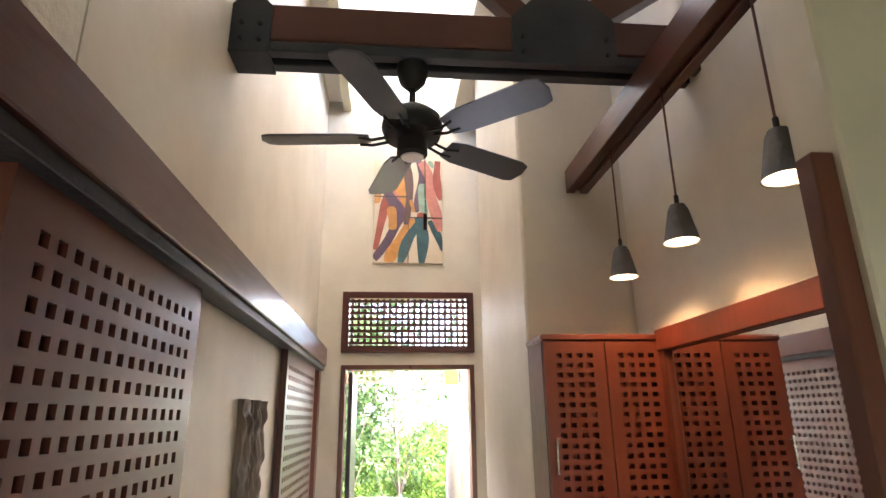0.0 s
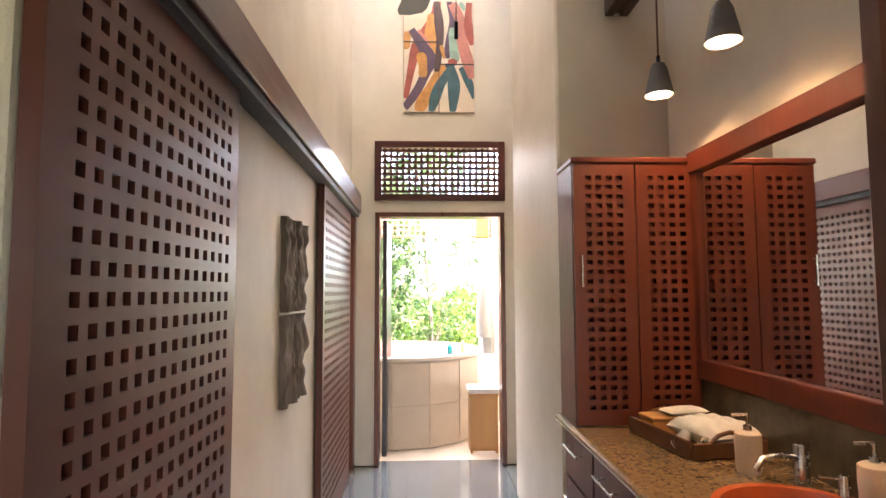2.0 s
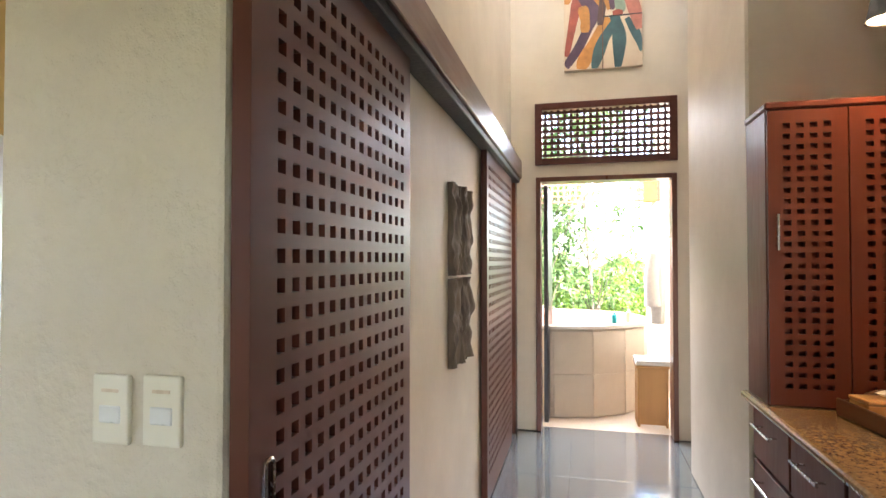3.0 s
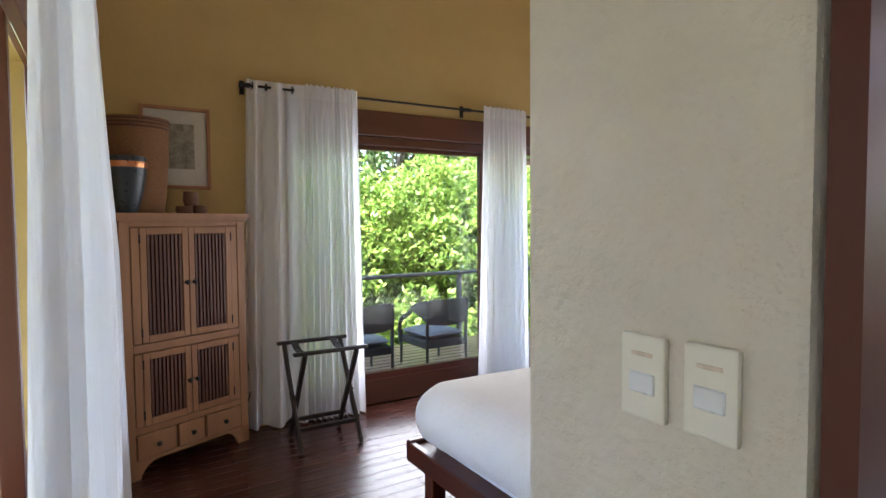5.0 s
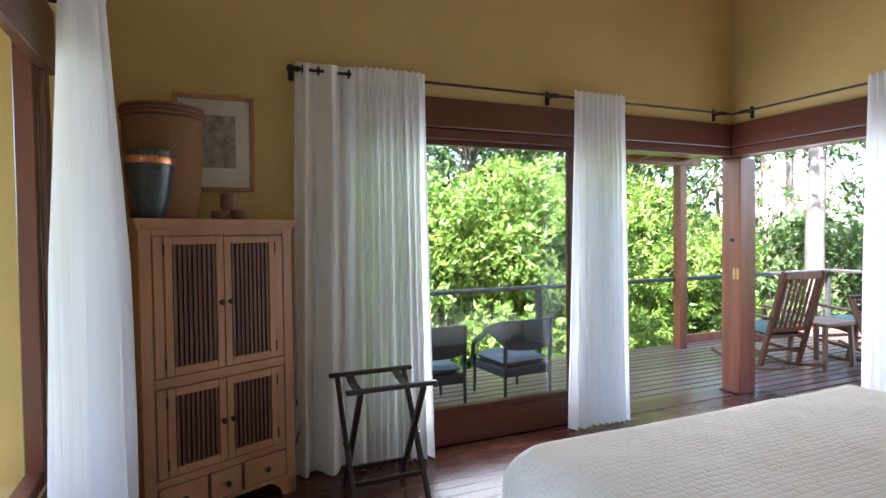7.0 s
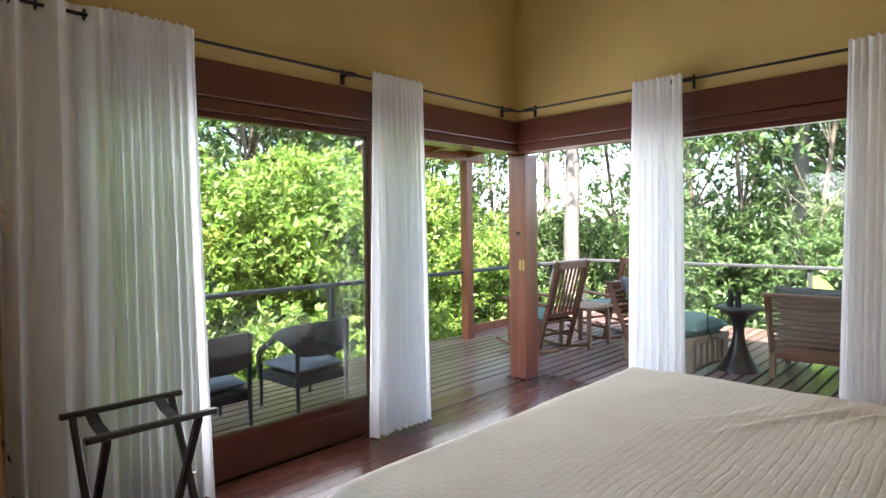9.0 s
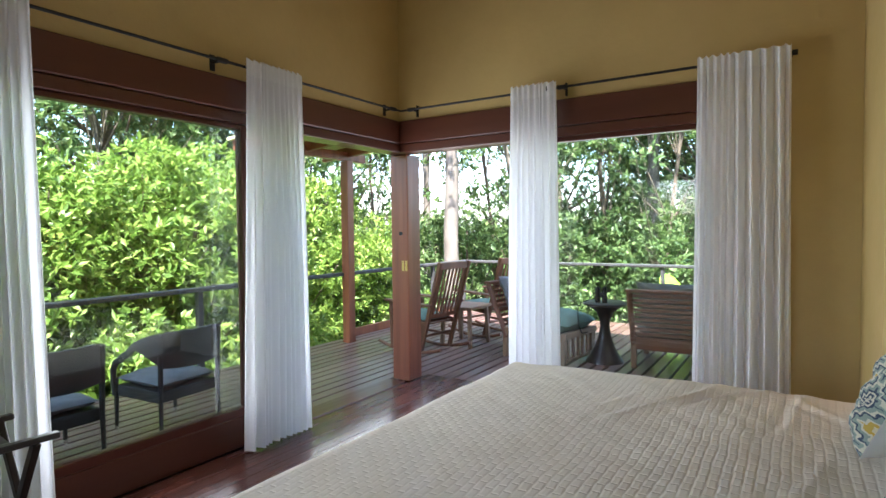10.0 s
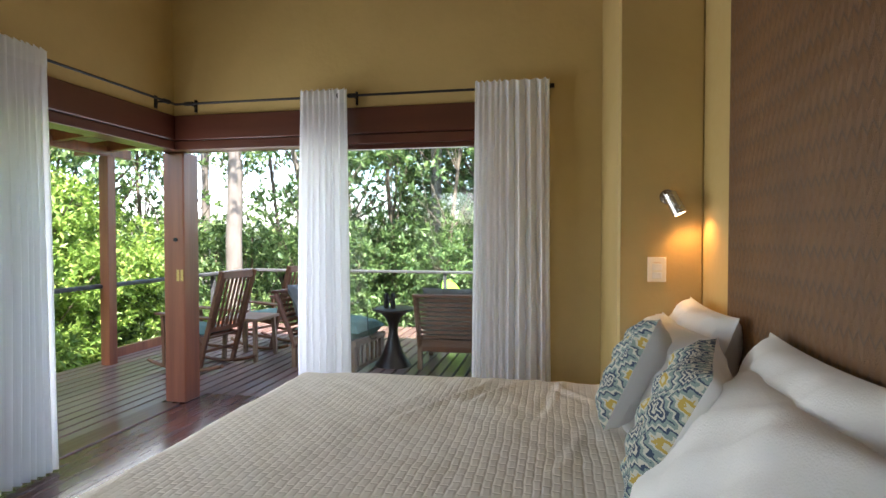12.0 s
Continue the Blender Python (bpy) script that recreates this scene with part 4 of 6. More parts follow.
# tall lattice cupboard on the counter
cb = thing("lattice_cupboard", (1.284, 1.88, 0.862), "tall mahogany cupboard with pierced lattice doors on the counter", "cupboard")
for x in (0.0, 0.543):
    part("side_panel", B(x, x + 0.02, -0.256, -0.001, 0, 1.15), WARMWOOD, cb)
part("back_panel", B(0.02, 0.543, -0.021, -0.001, 0, 1.15), WARMWOOD, cb)
part("base", B(0.02, 0.543, -0.256, -0.021, 0.0, 0.02), WARMWOOD, cb)
part("cornice", B(-0.008, 0.563, -0.285, 0.0, 1.15, 1.178, bevel=0.006), WARMWOOD, cb)
for x0 in (0.003, 0.284):
    bm = lattice(0.276, 1.142, 0.02, 4, 25, 0.067, 0.075, 0.0468, 0.0419, 0.026, 0.0195)
    bm.transform(pose(x0, -0.267, 0.004))
    d = part("door", bm, WARMWOOD, cb)
    if x0 < 0.1:
        bm = rod(bmesh.new(), (0.03, -0.305, 0.60), (0.03, -0.305, 0.74), 0.005)
        for z in (0.62, 0.72):
            rod(bm, (0.03, -0.305, z), (0.03, -0.277, z), 0.004)
        part("handle", bm, CHROME, d, "slim steel bar handle")

# vanity cabinet and counter
va = thing("vanity_cabinet", (1.29, 0.10, 0), "mahogany vanity drawer unit with steel bar handles", "cabinet")
part("body", B(0.02, 0.56, 0.0, 1.77, 0.0, 0.822), WARMWOOD, va)
for y0, y1 in ((1.32, 1.74), (0.88, 1.30), (0.44, 0.86), (0.02, 0.42)):
    for z0, z1 in ((0.60, 0.81), (0.37, 0.585), (0.10, 0.355)):
        d = part("drawer", B(0.0, 0.02, y0, y1, z0, z1, bevel=0.003), WARMWOOD, va)
        bm = rod(bmesh.new(), (-0.035, y0 + 0.1, z1 - 0.06), (-0.035, y1 - 0.1, z1 - 0.06), 0.006)
        for y in (y0 + 0.13, y1 - 0.13):
            rod(bm, (-0.035, y, z1 - 0.06), (0.0, y, z1 - 0.06), 0.004)
        part("handle", bm, CHROME, d, "steel bar handle")
ct = thing("countertop", (1.268, 0.09, 0.825), "brown speckled granite worktop with a rounded edge", "countertop")
bm = bmesh.new()
cx, cy, hw, hl = 0.33, 0.50, 0.20, 0.23
# slab with an oval basin hole
n = 32
top, bot = [], []
for z, store in ((0.035, top), (0.0, bot)):
    inner = [bm.verts.new((cx + hw * math.cos(2 * math.pi * i / n), cy + hl * math.sin(2 * math.pi * i / n), z)) for i in range(n)]
    outer = []
    for i in range(n):
        c, s = math.cos(2 * math.pi * i / n), math.sin(2 * math.pi * i / n)
        k = min(((0.58 - cx) / c if c > 0 else cx / -c) if abs(c) > 1e-6 else 9, ((1.79 - cy) / s if s > 0 else cy / -s) if abs(s) > 1e-6 else 9)
        outer.append(bm.verts.new((cx + k * c, cy + k * s, z)))
    store += [inner, outer]
    for i in range(n):
        j = (i + 1) % n
        f = (inner[i], outer[i], outer[j], inner[j])
        bm.faces.new(f if z else tuple(reversed(f)))
for a, b in ((top[0], bot[0]), (bot[1], top[1])):
    for i in range(n):
        j = (i + 1) % n
        bm.faces.new((a[i], a[j], b[j], b[i]))
bm.faces.ensure_lookup_table()
part("slab", bm, STONE, ct)
part("slab_end", B(0.0, 0.5805, 1.20, 1.792, 0.0, 0.0356), STONE, ct)
part("front_nosing", rod(bmesh.new(), (0.0, 0.0, 0.0175), (0.0, 1.79, 0.0175), 0.0175, seg=12), STONE, ct)
bs = thing("wash_basin", (1.598, 0.59, 0.675), "orange glazed oval basin sunk into the granite worktop", "basin")
prof = [(0.02, 0.0), (0.14, 0.03), (0.19, 0.11), (0.202, 0.187), (0.224, 0.194), (0.222, 0.199), (0.20, 0.198), (0.178, 0.11), (0.13, 0.045), (0.02, 0.012)]
part("bowl", lathe(bmesh.new(), prof, 40, Matrix.Diagonal((1, 1.12, 1, 1)), cap=True), ORANGE, bs, smooth=True)
fc = thing("basin_faucet", (1.765, 0.86, 0.86), "brushed steel basin tap with a flat curved spout", "faucet")
part("body", lathe(bmesh.new(), [(0.026, 0), (0.026, 0.01), (0.022, 0.012), (0.022, 0.115), (0.018, 0.12)], 20), CHROME, fc, smooth=True)
part("spout", tube(bmesh.new(), [(0, 0, 0.075), (-0.08, -0.01, 0.085), (-0.13, -0.015, 0.08), (-0.155, -0.018, 0.05)], [0.012, 0.012, 0.012, 0.011], 10), CHROME, fc, smooth=True)
part("lever", rod(bmesh.new(), (0, 0, 0.105), (0.05, 0.03, 0.112), 0.006), CHROME, fc)
fc2 = thing("basin_faucet", (1.79, 0.72, 0.86), "brushed steel tap handle beside the basin", "faucet")
part("body", lathe(bmesh.new(), [(0.02, 0), (0.016, 0.01), (0.014, 0.06), (0.012, 0.07)], 16), CHROME, fc2, smooth=True)
part("lever", rod(bmesh.new(), (0, 0, 0.06), (-0.07, 0, 0.068), 0.005), CHROME, fc2)


def dispenser(x, y):
    ob = thing("soap_dispenser", (x, y, 0.86), "cream ceramic soap dispenser with a steel pump", "dispenser", "soap dispensers")
    part("jar", lathe(bmesh.new(), [(0.034, 0), (0.038, 0.01), (0.041, 0.10), (0.04, 0.125), (0.03, 0.132), (0.012, 0.134)], 24), CERAMIC, ob, smooth=True)
    bm = rod(bmesh.new(), (0, 0, 0.133), (0, 0, 0.15), 0.013)
    rod(bm, (0, 0, 0.15), (0, 0, 0.185), 0.005)
    rod(bm, (0, 0, 0.185), (-0.045, 0.01, 0.182), 0.006)
    part("pump", bm, CHROME, ob, "steel pump")
    return ob


dispenser(1.665, 0.97)
dispenser(1.80, 0.62)

ty = thing("serving_tray", (1.66, 1.33, 0.8625), "brown wooden tray holding rolled towels on the worktop", "tray", rz=8)
bm = B(-0.15, 0.15, -0.21, 0.21, 0, 0.012, bevel=0.003)
part("base", bm, WALNUT, ty)
for s in (-1, 1):
    part("side", B(s * 0.15 - 0.006, s * 0.15 + 0.006, -0.21, 0.21, 0, 0.062, bevel=0.003), WALNUT, ty)
    part("end", B(-0.144, 0.144, s * 0.21 - 0.006, s * 0.21 + 0.006, 0, 0.055, bevel=0.003), WALNUT, ty)
    part("grip", tube(bmesh.new(), [(-0.075, s * 0.21, 0.055), (-0.045, s * 0.21, 0.078), (0, s * 0.21, 0.088), (0.045, s * 0.21, 0.078), (0.075, s * 0.21, 0.055)], 0.008, 8), WALNUT, ty)


def towel_roll(x, y, z, ln, r, rz):
    ob = thing("rolled_towel", (x, y, z), "rolled white towel lying in the tray", "towel", "towels in the tray", rz)
    bm = bmesh.new()
    t = bmesh.new()
    pts = []
    for i in range(60):
        a = i / 59 * 4 * math.pi
        rr = r * (0.25 + 0.75 * i / 59)
        pts.append((rr * math.cos(a), rr * math.sin(a)))
    va_ = [(t.verts.new((-ln / 2, p, q + r)), t.verts.new((ln / 2, p, q + r))) for p, q in pts]
    for (a, b), (c, d) in zip(va_, va_[1:]):
        t.faces.new((a, b, d, c))
    bmesh.ops.solidify(t, geom=t.faces[:], thickness=r * 0.3)
    merge(bm, t)
    part("cloth", bm, TOWEL, ob, smooth=True)
    return ob


towel_roll(1.65, 1.21, 0.876, 0.20, 0.028, 60)
towel_roll(1.59, 1.26, 0.876, 0.20, 0.028, 55)
tw = thing("folded_towel", (1.71, 1.28, 0.876), "loosely folded white towel in the tray", "towel", "towels in the tray", 15)
bm = cushion(0.22, 0.26, 0.09, 5)
bm.transform(pose(0, 0, 0.045))
part("cloth", bm, TOWEL, tw, smooth=True)
bx = thing("wooden_box", (1.63, 1.465, 0.876), "small honey wooden box in the tray", "box", rz=8)
part("body", B(-0.11, 0.11, -0.055, 0.055, 0, 0.05, bevel=0.003), PINE, bx)
part("lid", B(-0.112, 0.112, -0.057, 0.057, 0.052, 0.066, bevel=0.003), PINE, bx)
tw = thing("face_cloth", (1.68, 1.455, 0.942), "white face cloth on the wooden box", "towel", "", 12)
bm = cushion(0.18, 0.09, 0.03, 8)
bm.transform(pose(0, 0, 0.015))
part("cloth", bm, TOWEL, tw, smooth=True)

# splashback and mirror
structure("trim_splashback", B(1.835, 1.85, 0.09, 1.61, 0.862, 1.062), SPLASH, "dark mottled stone splashback")
mi = thing("wall_mirror", (1.85, 0.10, 1.064), "large wall mirror in a red hardwood frame", "mirror")
bm = B(-0.035, 0, 0.0, 1.515, 0, 0.085, bevel=0.004)
box(bm, -0.045, 0, 0.0, 1.515, 0.90, 0.995, 0.004)
box(bm, -0.035, 0, 1.455, 1.515, 0.085, 0.90, 0.004)
box(bm, -0.035, 0, 0.0, 0.07, 0.085, 0.90, 0.004)
part("frame", bm, WARMWOOD, mi)
part("mirror_glass", B(-0.014, -0.008, 0.07, 1.455, 0.085, 0.90), MIRROR, mi)

# ---------- bathroom ----------
tub = thing("round_bath", (0.33, 5.32, 0), "round sand-tiled bath with a dark glazed hollow", "bath")
part("surround", lathe(bmesh.new(), [(0.90, 0.0), (0.90, 0.78), (0.89, 0.80)], 16, cap=False), TILE, tub)
part("rim", lathe(bmesh.new(), [(0.92, 0.80), (0.92, 0.83), (0.91, 0.835), (0.86, 0.835), (0.85, 0.80)], 48, cap=False), PALE, tub, "pale stone rim")
part("hollow", lathe(bmesh.new(), [(0.862, 0.838), (0.85, 0.835), (0.81, 0.6), (0.66, 0.4), (0.1, 0.36), (0.01, 0.36)], 48, cap=False), TUBCLAY, tub, smooth=True)
st = thing("bath_stool", (1.17, 4.42, 0), "honey oak stool beside the bath", "stool")
for x in (-0.125, 0.105):
    part("side_panel", B(x, x + 0.02, -0.13, 0.13, 0, 0.50, bevel=0.003), PINE, st)
part("front_panel", B(-0.105, 0.105, -0.12, -0.10, 0.02, 0.50, bevel=0.002), PINE, st)
part("seat", B(-0.135, 0.135, -0.14, 0.14, 0.50, 0.525, bevel=0.005), PINE, st)
tw = thing("folded_towel", (1.17, 4.42, 0.525), "folded white towel on the oak stool", "towel")
for i in range(2):
    part("cloth", B(-0.14, 0.14, -0.145, 0.145, i * 0.022, i * 0.022 + 0.022, bevel=0.009, seg=2), TOWEL, tw, smooth=True)
rb = thing("bath_robe", (1.26, 4.62, 0.86), "white towelling bathrobe hanging from a hook", "robe")
bm = bmesh.new()
nz, na = 24, 20
rings = []
for k in range(nz + 1):
    v = k / nz
    wd = 0.15 * (0.55 + 0.45 * min(1, (1 - v) * 3.0)) if v > 0.66 else 0.15 * (1 + 0.08 * math.sin(3 * v))
    rings.append([bm.verts.new((0.07 * math.cos(a) * (1 + 0.25 * math.sin(5 * a + 3 * v)) - 0.02, wd * math.sin(a) * (1 + 0.12 * math.sin(4 * a + v)), v * 0.78)) for a in [2 * math.pi * i / na for i in range(na)]])
for a, b in zip(rings, rings[1:]):
    for i in range(na):
        bm.faces.new((a[i], a[(i + 1) % na], b[(i + 1) % na], b[i]))
bm.faces.new(list(reversed(rings[0])))
bm.faces.new(rings[-1])
part("cloth", bm, TOWEL, rb, smooth=True)
bm = bmesh.new()
tube(bm, [(-0.06, -0.13, 0.62), (-0.08, -0.17, 0.40), (-0.07, -0.17, 0.16)], [0.055, 0.06, 0.07], 12)
part("sleeve", bm, TOWEL, rb, smooth=True)
part("hook", rod(bmesh.new(), (0.0, 0, 0.77), (0.20, 0, 0.78), 0.008), CHROME, rb)
for x, y, m_, lb, h in ((0.88, 4.72, TEAL, "teal plastic shampoo bottle on the bath rim", 0.10), (1.02, 4.88, AMBER, "pale plastic lotion bottle on the bath rim", 0.12)):
    bo = thing("lotion_bottle", (x, y, 0.835), lb, "bottle", "bottles on the bath rim")
    part("body", lathe(bmesh.new(), [(0.022, 0), (0.024, 0.006), (0.024, h * 0.75), (0.012, h * 0.85)], 18), m_, bo, smooth=True)
    part("cap", rod(bmesh.new(), (0, 0, h * 0.85), (0, 0, h), 0.012), m_, bo)
ln = thing("orange_lantern", (1.30, 5.6, 2.05), "small orange hanging lantern under the screen", "lantern")
part("shade", B(-0.07, 0.07, -0.07, 0.07, 0, 0.24, bevel=0.006), ORANGE, ln)
part("cap", B(-0.08, 0.08, -0.08, 0.08, 0.24, 0.26, bevel=0.004), DARKSLAT, ln)
part("hanger", rod(bmesh.new(), (0, 0, 0.26), (0, 0.36, 0.34), 0.004), IRON, ln)
# ---------- bedroom ----------
def curtain_rod(name, a, b, brackets, n, label):
    """n: the way from the rod to the wall."""
    ob = thing(name, a, label, "curtain rod", "curtain rods")
    a, b, n = Vector(a), Vector(b), Vector(n)
    part("pole", rod(bmesh.new(), (0, 0, 0), b - a, 0.0085, seg=10), IRON, ob)
    for f in brackets:
        p = (b - a) * f
        bm = rod(bmesh.new(), p, p + n * 0.088, 0.008)
        q = p + n * 0.086
        bar(bm, q - Vector((0, 0, 0.045)), q + Vector((0, 0, 0.045)), 0.03, 0.008)
        bar(bm, p - (b - a).normalized() * 0.035, p + (b - a).normalized() * 0.035, 0.026, 0.026, 0.003)
        part("bracket", bm, IRON, ob)
    return ob


RZ = 2.285
curtain_rod("curtain_rod", (-3.51, 0.13, RZ), (-3.51, 3.53, RZ), (0.0, 0.505, 0.97), (-1, 0, 0), "black iron curtain rod along the window wall")
curtain_rod("curtain_rod", (-3.51, 3.53, RZ), (-0.80, 3.53, RZ), (0.04, 0.508, 1.0), (0, 1, 0), "black iron curtain rod along the window wall")
curtain_rod("curtain_rod", (-2.88, -0.77, 2.30), (-0.60, -0.77, 2.30), (0.0, 1.0), (0, -1, 0), "black iron curtain rod over the side window")


def curtain(p, axis, w_top, w_bot, z_top, folds, amp, seed, rings=(), shift=0.0, wide=0):
    """p: start point on the rod, axis: way along it. The first `wide` folds hang loose, the rest are gathered."""
    ob = thing("curtain", (p[0], p[1], 0.012), "white sheer full-length curtain hanging in uneven pleats", "curtain", "white sheer curtains")
    rnd = random.Random(seed)
    a = Vector((*axis, 0))
    nrm = Vector((-a.y, a.x, 0))
    shares = [rnd.uniform(0.5, 1.5) * (3.2 if q < wide else 1.0) for q in range(folds)]
    total = sum(shares)
    mean = 1.0 / folds
    edges = [0.0]
    for q in shares:
        edges.append(edges[-1] + q / total)
    steps = [(q, k / 12) for q in range(folds) for k in range(12)] + [(folds - 1, 1.0)]
    lean = [rnd.uniform(-0.5, 0.5) for _ in range(folds + 1)]
    h = z_top - 0.012
    nv = 26
    room = 1 if p[1] < 0 else -1

    def at(q, k, v, out=0.0):
        share = edges[q + 1] - edges[q]
        u = edges[q] + share * k
        wd = w_bot + (w_top - w_bot) * v
        s = math.sin(2 * math.pi * k + 0.5 * (1 - v) * math.sin(3 * u + seed))
        own = min(1.5, 0.35 + 0.65 * share / mean) * (1 + 0.5 * lean[q])
        pinch = 0.55 + 0.45 * min(1.0, (1 - v) * 2.2) if q >= wide else 1.0
        off = amp * own * pinch * s * (0.8 + 0.35 * (1 - v)) + 0.3 * amp * math.sin(11 * u + seed + 2 * v) * (1 - v) + 0.02 * math.sin(2.3 * v + seed) * (1 - v)
        if q >= wide and p[1] > 0:
            off += room * (amp * 0.75 + 0.012)
        along = u * wd + (w_top - w_bot) / 2 * (1 - v) + shift * (1 - v) + 0.012 * lean[q] * math.sin(math.pi * v)
        z = v * h + (0.010 * s if v > 0.999 else 0) + (0.008 * lean[q] if v == 0 else 0)
        return a * along + nrm * (off + out) + Vector((0, 0, z))

    def sheet(vs, out=0.0):
        bm = bmesh.new()
        cols = [[bm.verts.new(at(q, k, v, out)) for v in vs] for q, k in steps]
        for c0, c1 in zip(cols, cols[1:]):
            for k in range(len(vs) - 1):
                bm.faces.new((c0[k], c1[k], c1[k + 1], c0[k + 1]))
        return bm
    part("cloth", sheet([k / nv for k in range(nv + 1)]), VOILE, ob, smooth=True)
    top = 1 - 0.095 / h
    part("heading_band", sheet([top, (top + 1) / 2, 1.0], 0.003 * room), HEADING, ob, smooth=True)
    for u in rings:
        c = a * (u * w_top) + Vector((0, 0, RZ - 0.012))
        t = bmesh.new()
        m = Matrix.Translation(c) @ (a.to_track_quat("Z", "Y").to_matrix().to_4x4())
        pts_ = [m @ Vector((0.022 * math.cos(q), 0.022 * math.sin(q), 0)) for q in [2 * math.pi * k / 16 for k in range(17)]]
        tube(t, pts_, 0.004, 6)
        part("eyelet", t, IRON, ob)
    return ob


curtain((-3.51, 0.14), (0, 1), 0.75, 0.82, 2.325, 13, 0.036, 1, (0.05, 0.17, 0.29, 0.40), 0.0, 3)
curtain((-3.51, 1.99), (0, 1), 0.43, 0.52, 2.325, 11, 0.024, 2)
curtain((-2.505, 3.53), (1, 0), 0.34, 0.40, 2.325, 9, 0.027, 3, (0.78,))
curtain((-1.275, 3.53), (1, 0), 0.48, 0.52, 2.325, 10, 0.030, 4, (0.57,))
curtain((-1.27, -0.715), (1, 0), 0.45, 0.47, 2.34, 7, 0.055, 5, (0.1, 0.5))
curtain((-2.80, -0.715), (1, 0), 0.36, 0.42, 2.34, 6, 0.075, 6, (0.1, 0.5))

# bed
bed = thing("bed", (-1.14, 1.60, 0), "low dark wooden platform bed with a thick mattress", "bed")
for s in (-1, 1):
    part("side_rail", B(-1.00, 1.02, s * 0.99 - 0.02, s * 0.99 + 0.02, 0.20, 0.30, bevel=0.008), REDWOOD_X, bed)
part("foot_rail", B(-1.02, -0.98, -1.01, 1.01, 0.20, 0.31, bevel=0.008), REDWOOD_Y, bed)
for x in (-0.92, 0.92):
    for y in (-0.9, 0.9):
        part("leg", B(x - 0.04, x + 0.04, y - 0.04, y + 0.04, 0, 0.22, bevel=0.006), REDWOOD, bed)
part("slat_base", B(-0.97, 1.0, -0.97, 0.97, 0.25, 0.29), DARKSLAT, bed)
part("mattress", B(-0.92, 1.02, -0.93, 0.93, 0.29, 0.55, bevel=0.05, seg=3), LINEN, bed)

bsd = thing("bedspread", (-1.11, 1.61, 0.32), "cream quilted cotton bedspread drawn over the mattress", "bedspread")
bm = bmesh.new()
hx, hy, r, top_z = 0.99, 0.995, 0.11, 0.305
fall = 0.25
n1, n2 = 210, 190
sx, sy = hx - r + r * math.pi / 2 + fall - r, hy - r + r * math.pi / 2 + fall - r
g = {}
for i in range(n1 + 1):
    for j in range(n2 + 1):
        px, py = (2 * i / n1 - 1) * sx, (2 * j / n2 - 1) * sy
        cxx, cyy = max(-(hx - r), min(hx - r, px)), max(-(hy - r), min(hy - r, py))
        ax, ay = px - cxx, py - cyy
        d = math.hypot(ax, ay)
        if d < r * math.pi / 2:
            off, drop = r * math.sin(d / r), r * (1 - math.cos(d / r))
        else:
            off, drop = r, r + d - r * math.pi / 2
        k = off / d if d > 1e-6 else 0
        z = top_z - drop
        crease = 0.0
        for x0, y0, dx, dy, hgt in ((0.05, 0.88, -0.30, -0.75, 0.012), (0.22, 0.90, -0.22, -0.45, 0.014), (0.36, 0.86, 0.16, -0.30, 0.012), (0.42, 0.90, -0.14, -0.62, 0.013),
                                    (0.58, 0.88, -0.05, -0.50, 0.009), (0.72, 0.90, 0.10, -0.42, 0.006), (0.78, 0.80, -0.22, -0.20, 0.005), (0.86, 0.9, 0.02, -0.5, 0.006),
                                    (-0.15, 0.70, -0.25, -0.5, 0.006), (0.5, 0.35, -0.2, -0.6, 0.006)):
            lq = math.hypot(dx, dy)
            f = ((px - x0) * dx + (py - y0) * dy) / (lq * lq)
            if 0 < f < 1:
                q = ((px - x0) * dy - (py - y0) * dx) / lq + 0.02 * math.sin(5 * f + 9 * x0)
                crease += hgt * (math.exp(-(q / 0.02) ** 2) - 0.6 * math.exp(-((q - 0.035) / 0.02) ** 2)) * math.sin(math.pi * f) ** 0.7
        z += 0.8 * crease + 0.008 * noise.noise(Vector((px * 3, py * 3, 0))) + 0.004 * noise.noise(Vector((px * 11 + py * 4, py * 8, 2))) - 0.012 * (px / hx) ** 2
        ruck = max(0.0, min(1.0, (py + 0.1) / 0.8)) * max(0.0, min(1.0, (px + 0.25) / 0.5))
        z += 0.008 * ruck * noise.noise(Vector((px * 16 + 3 * math.sin(3 * py), py * 3.5, 5)))
        sag = 0.018 * noise.noise(Vector((px * 2.2, py * 2.2, 9))) * min(1.0, d / r)
        sag += 0.04 * math.sin(math.pi * min(1.0, max(0.0, drop - 0.03) / 0.24))
        k *= 1 + sag / max(off, 0.02)
        g[i, j] = bm.verts.new((cxx + ax * k, cyy + ay * k, max(z, top_z - fall - 0.02)))
for i in range(n1):
    for j in range(n2):
        bm.faces.new((g[i, j], g[i + 1, j], g[i + 1, j + 1], g[i, j + 1]))
part("cloth", bm, QUILT, bsd, smooth=True)

hb = thing("headboard_panel", (-0.072, 0.30, 0.30), "tall brown woven headboard panel with zigzag bands", "headboard")
part("panel", B(-0.038, 0.0, 0.0, 1.83, 0.0, 2.5, bevel=0.006), ZIGZAG, hb)


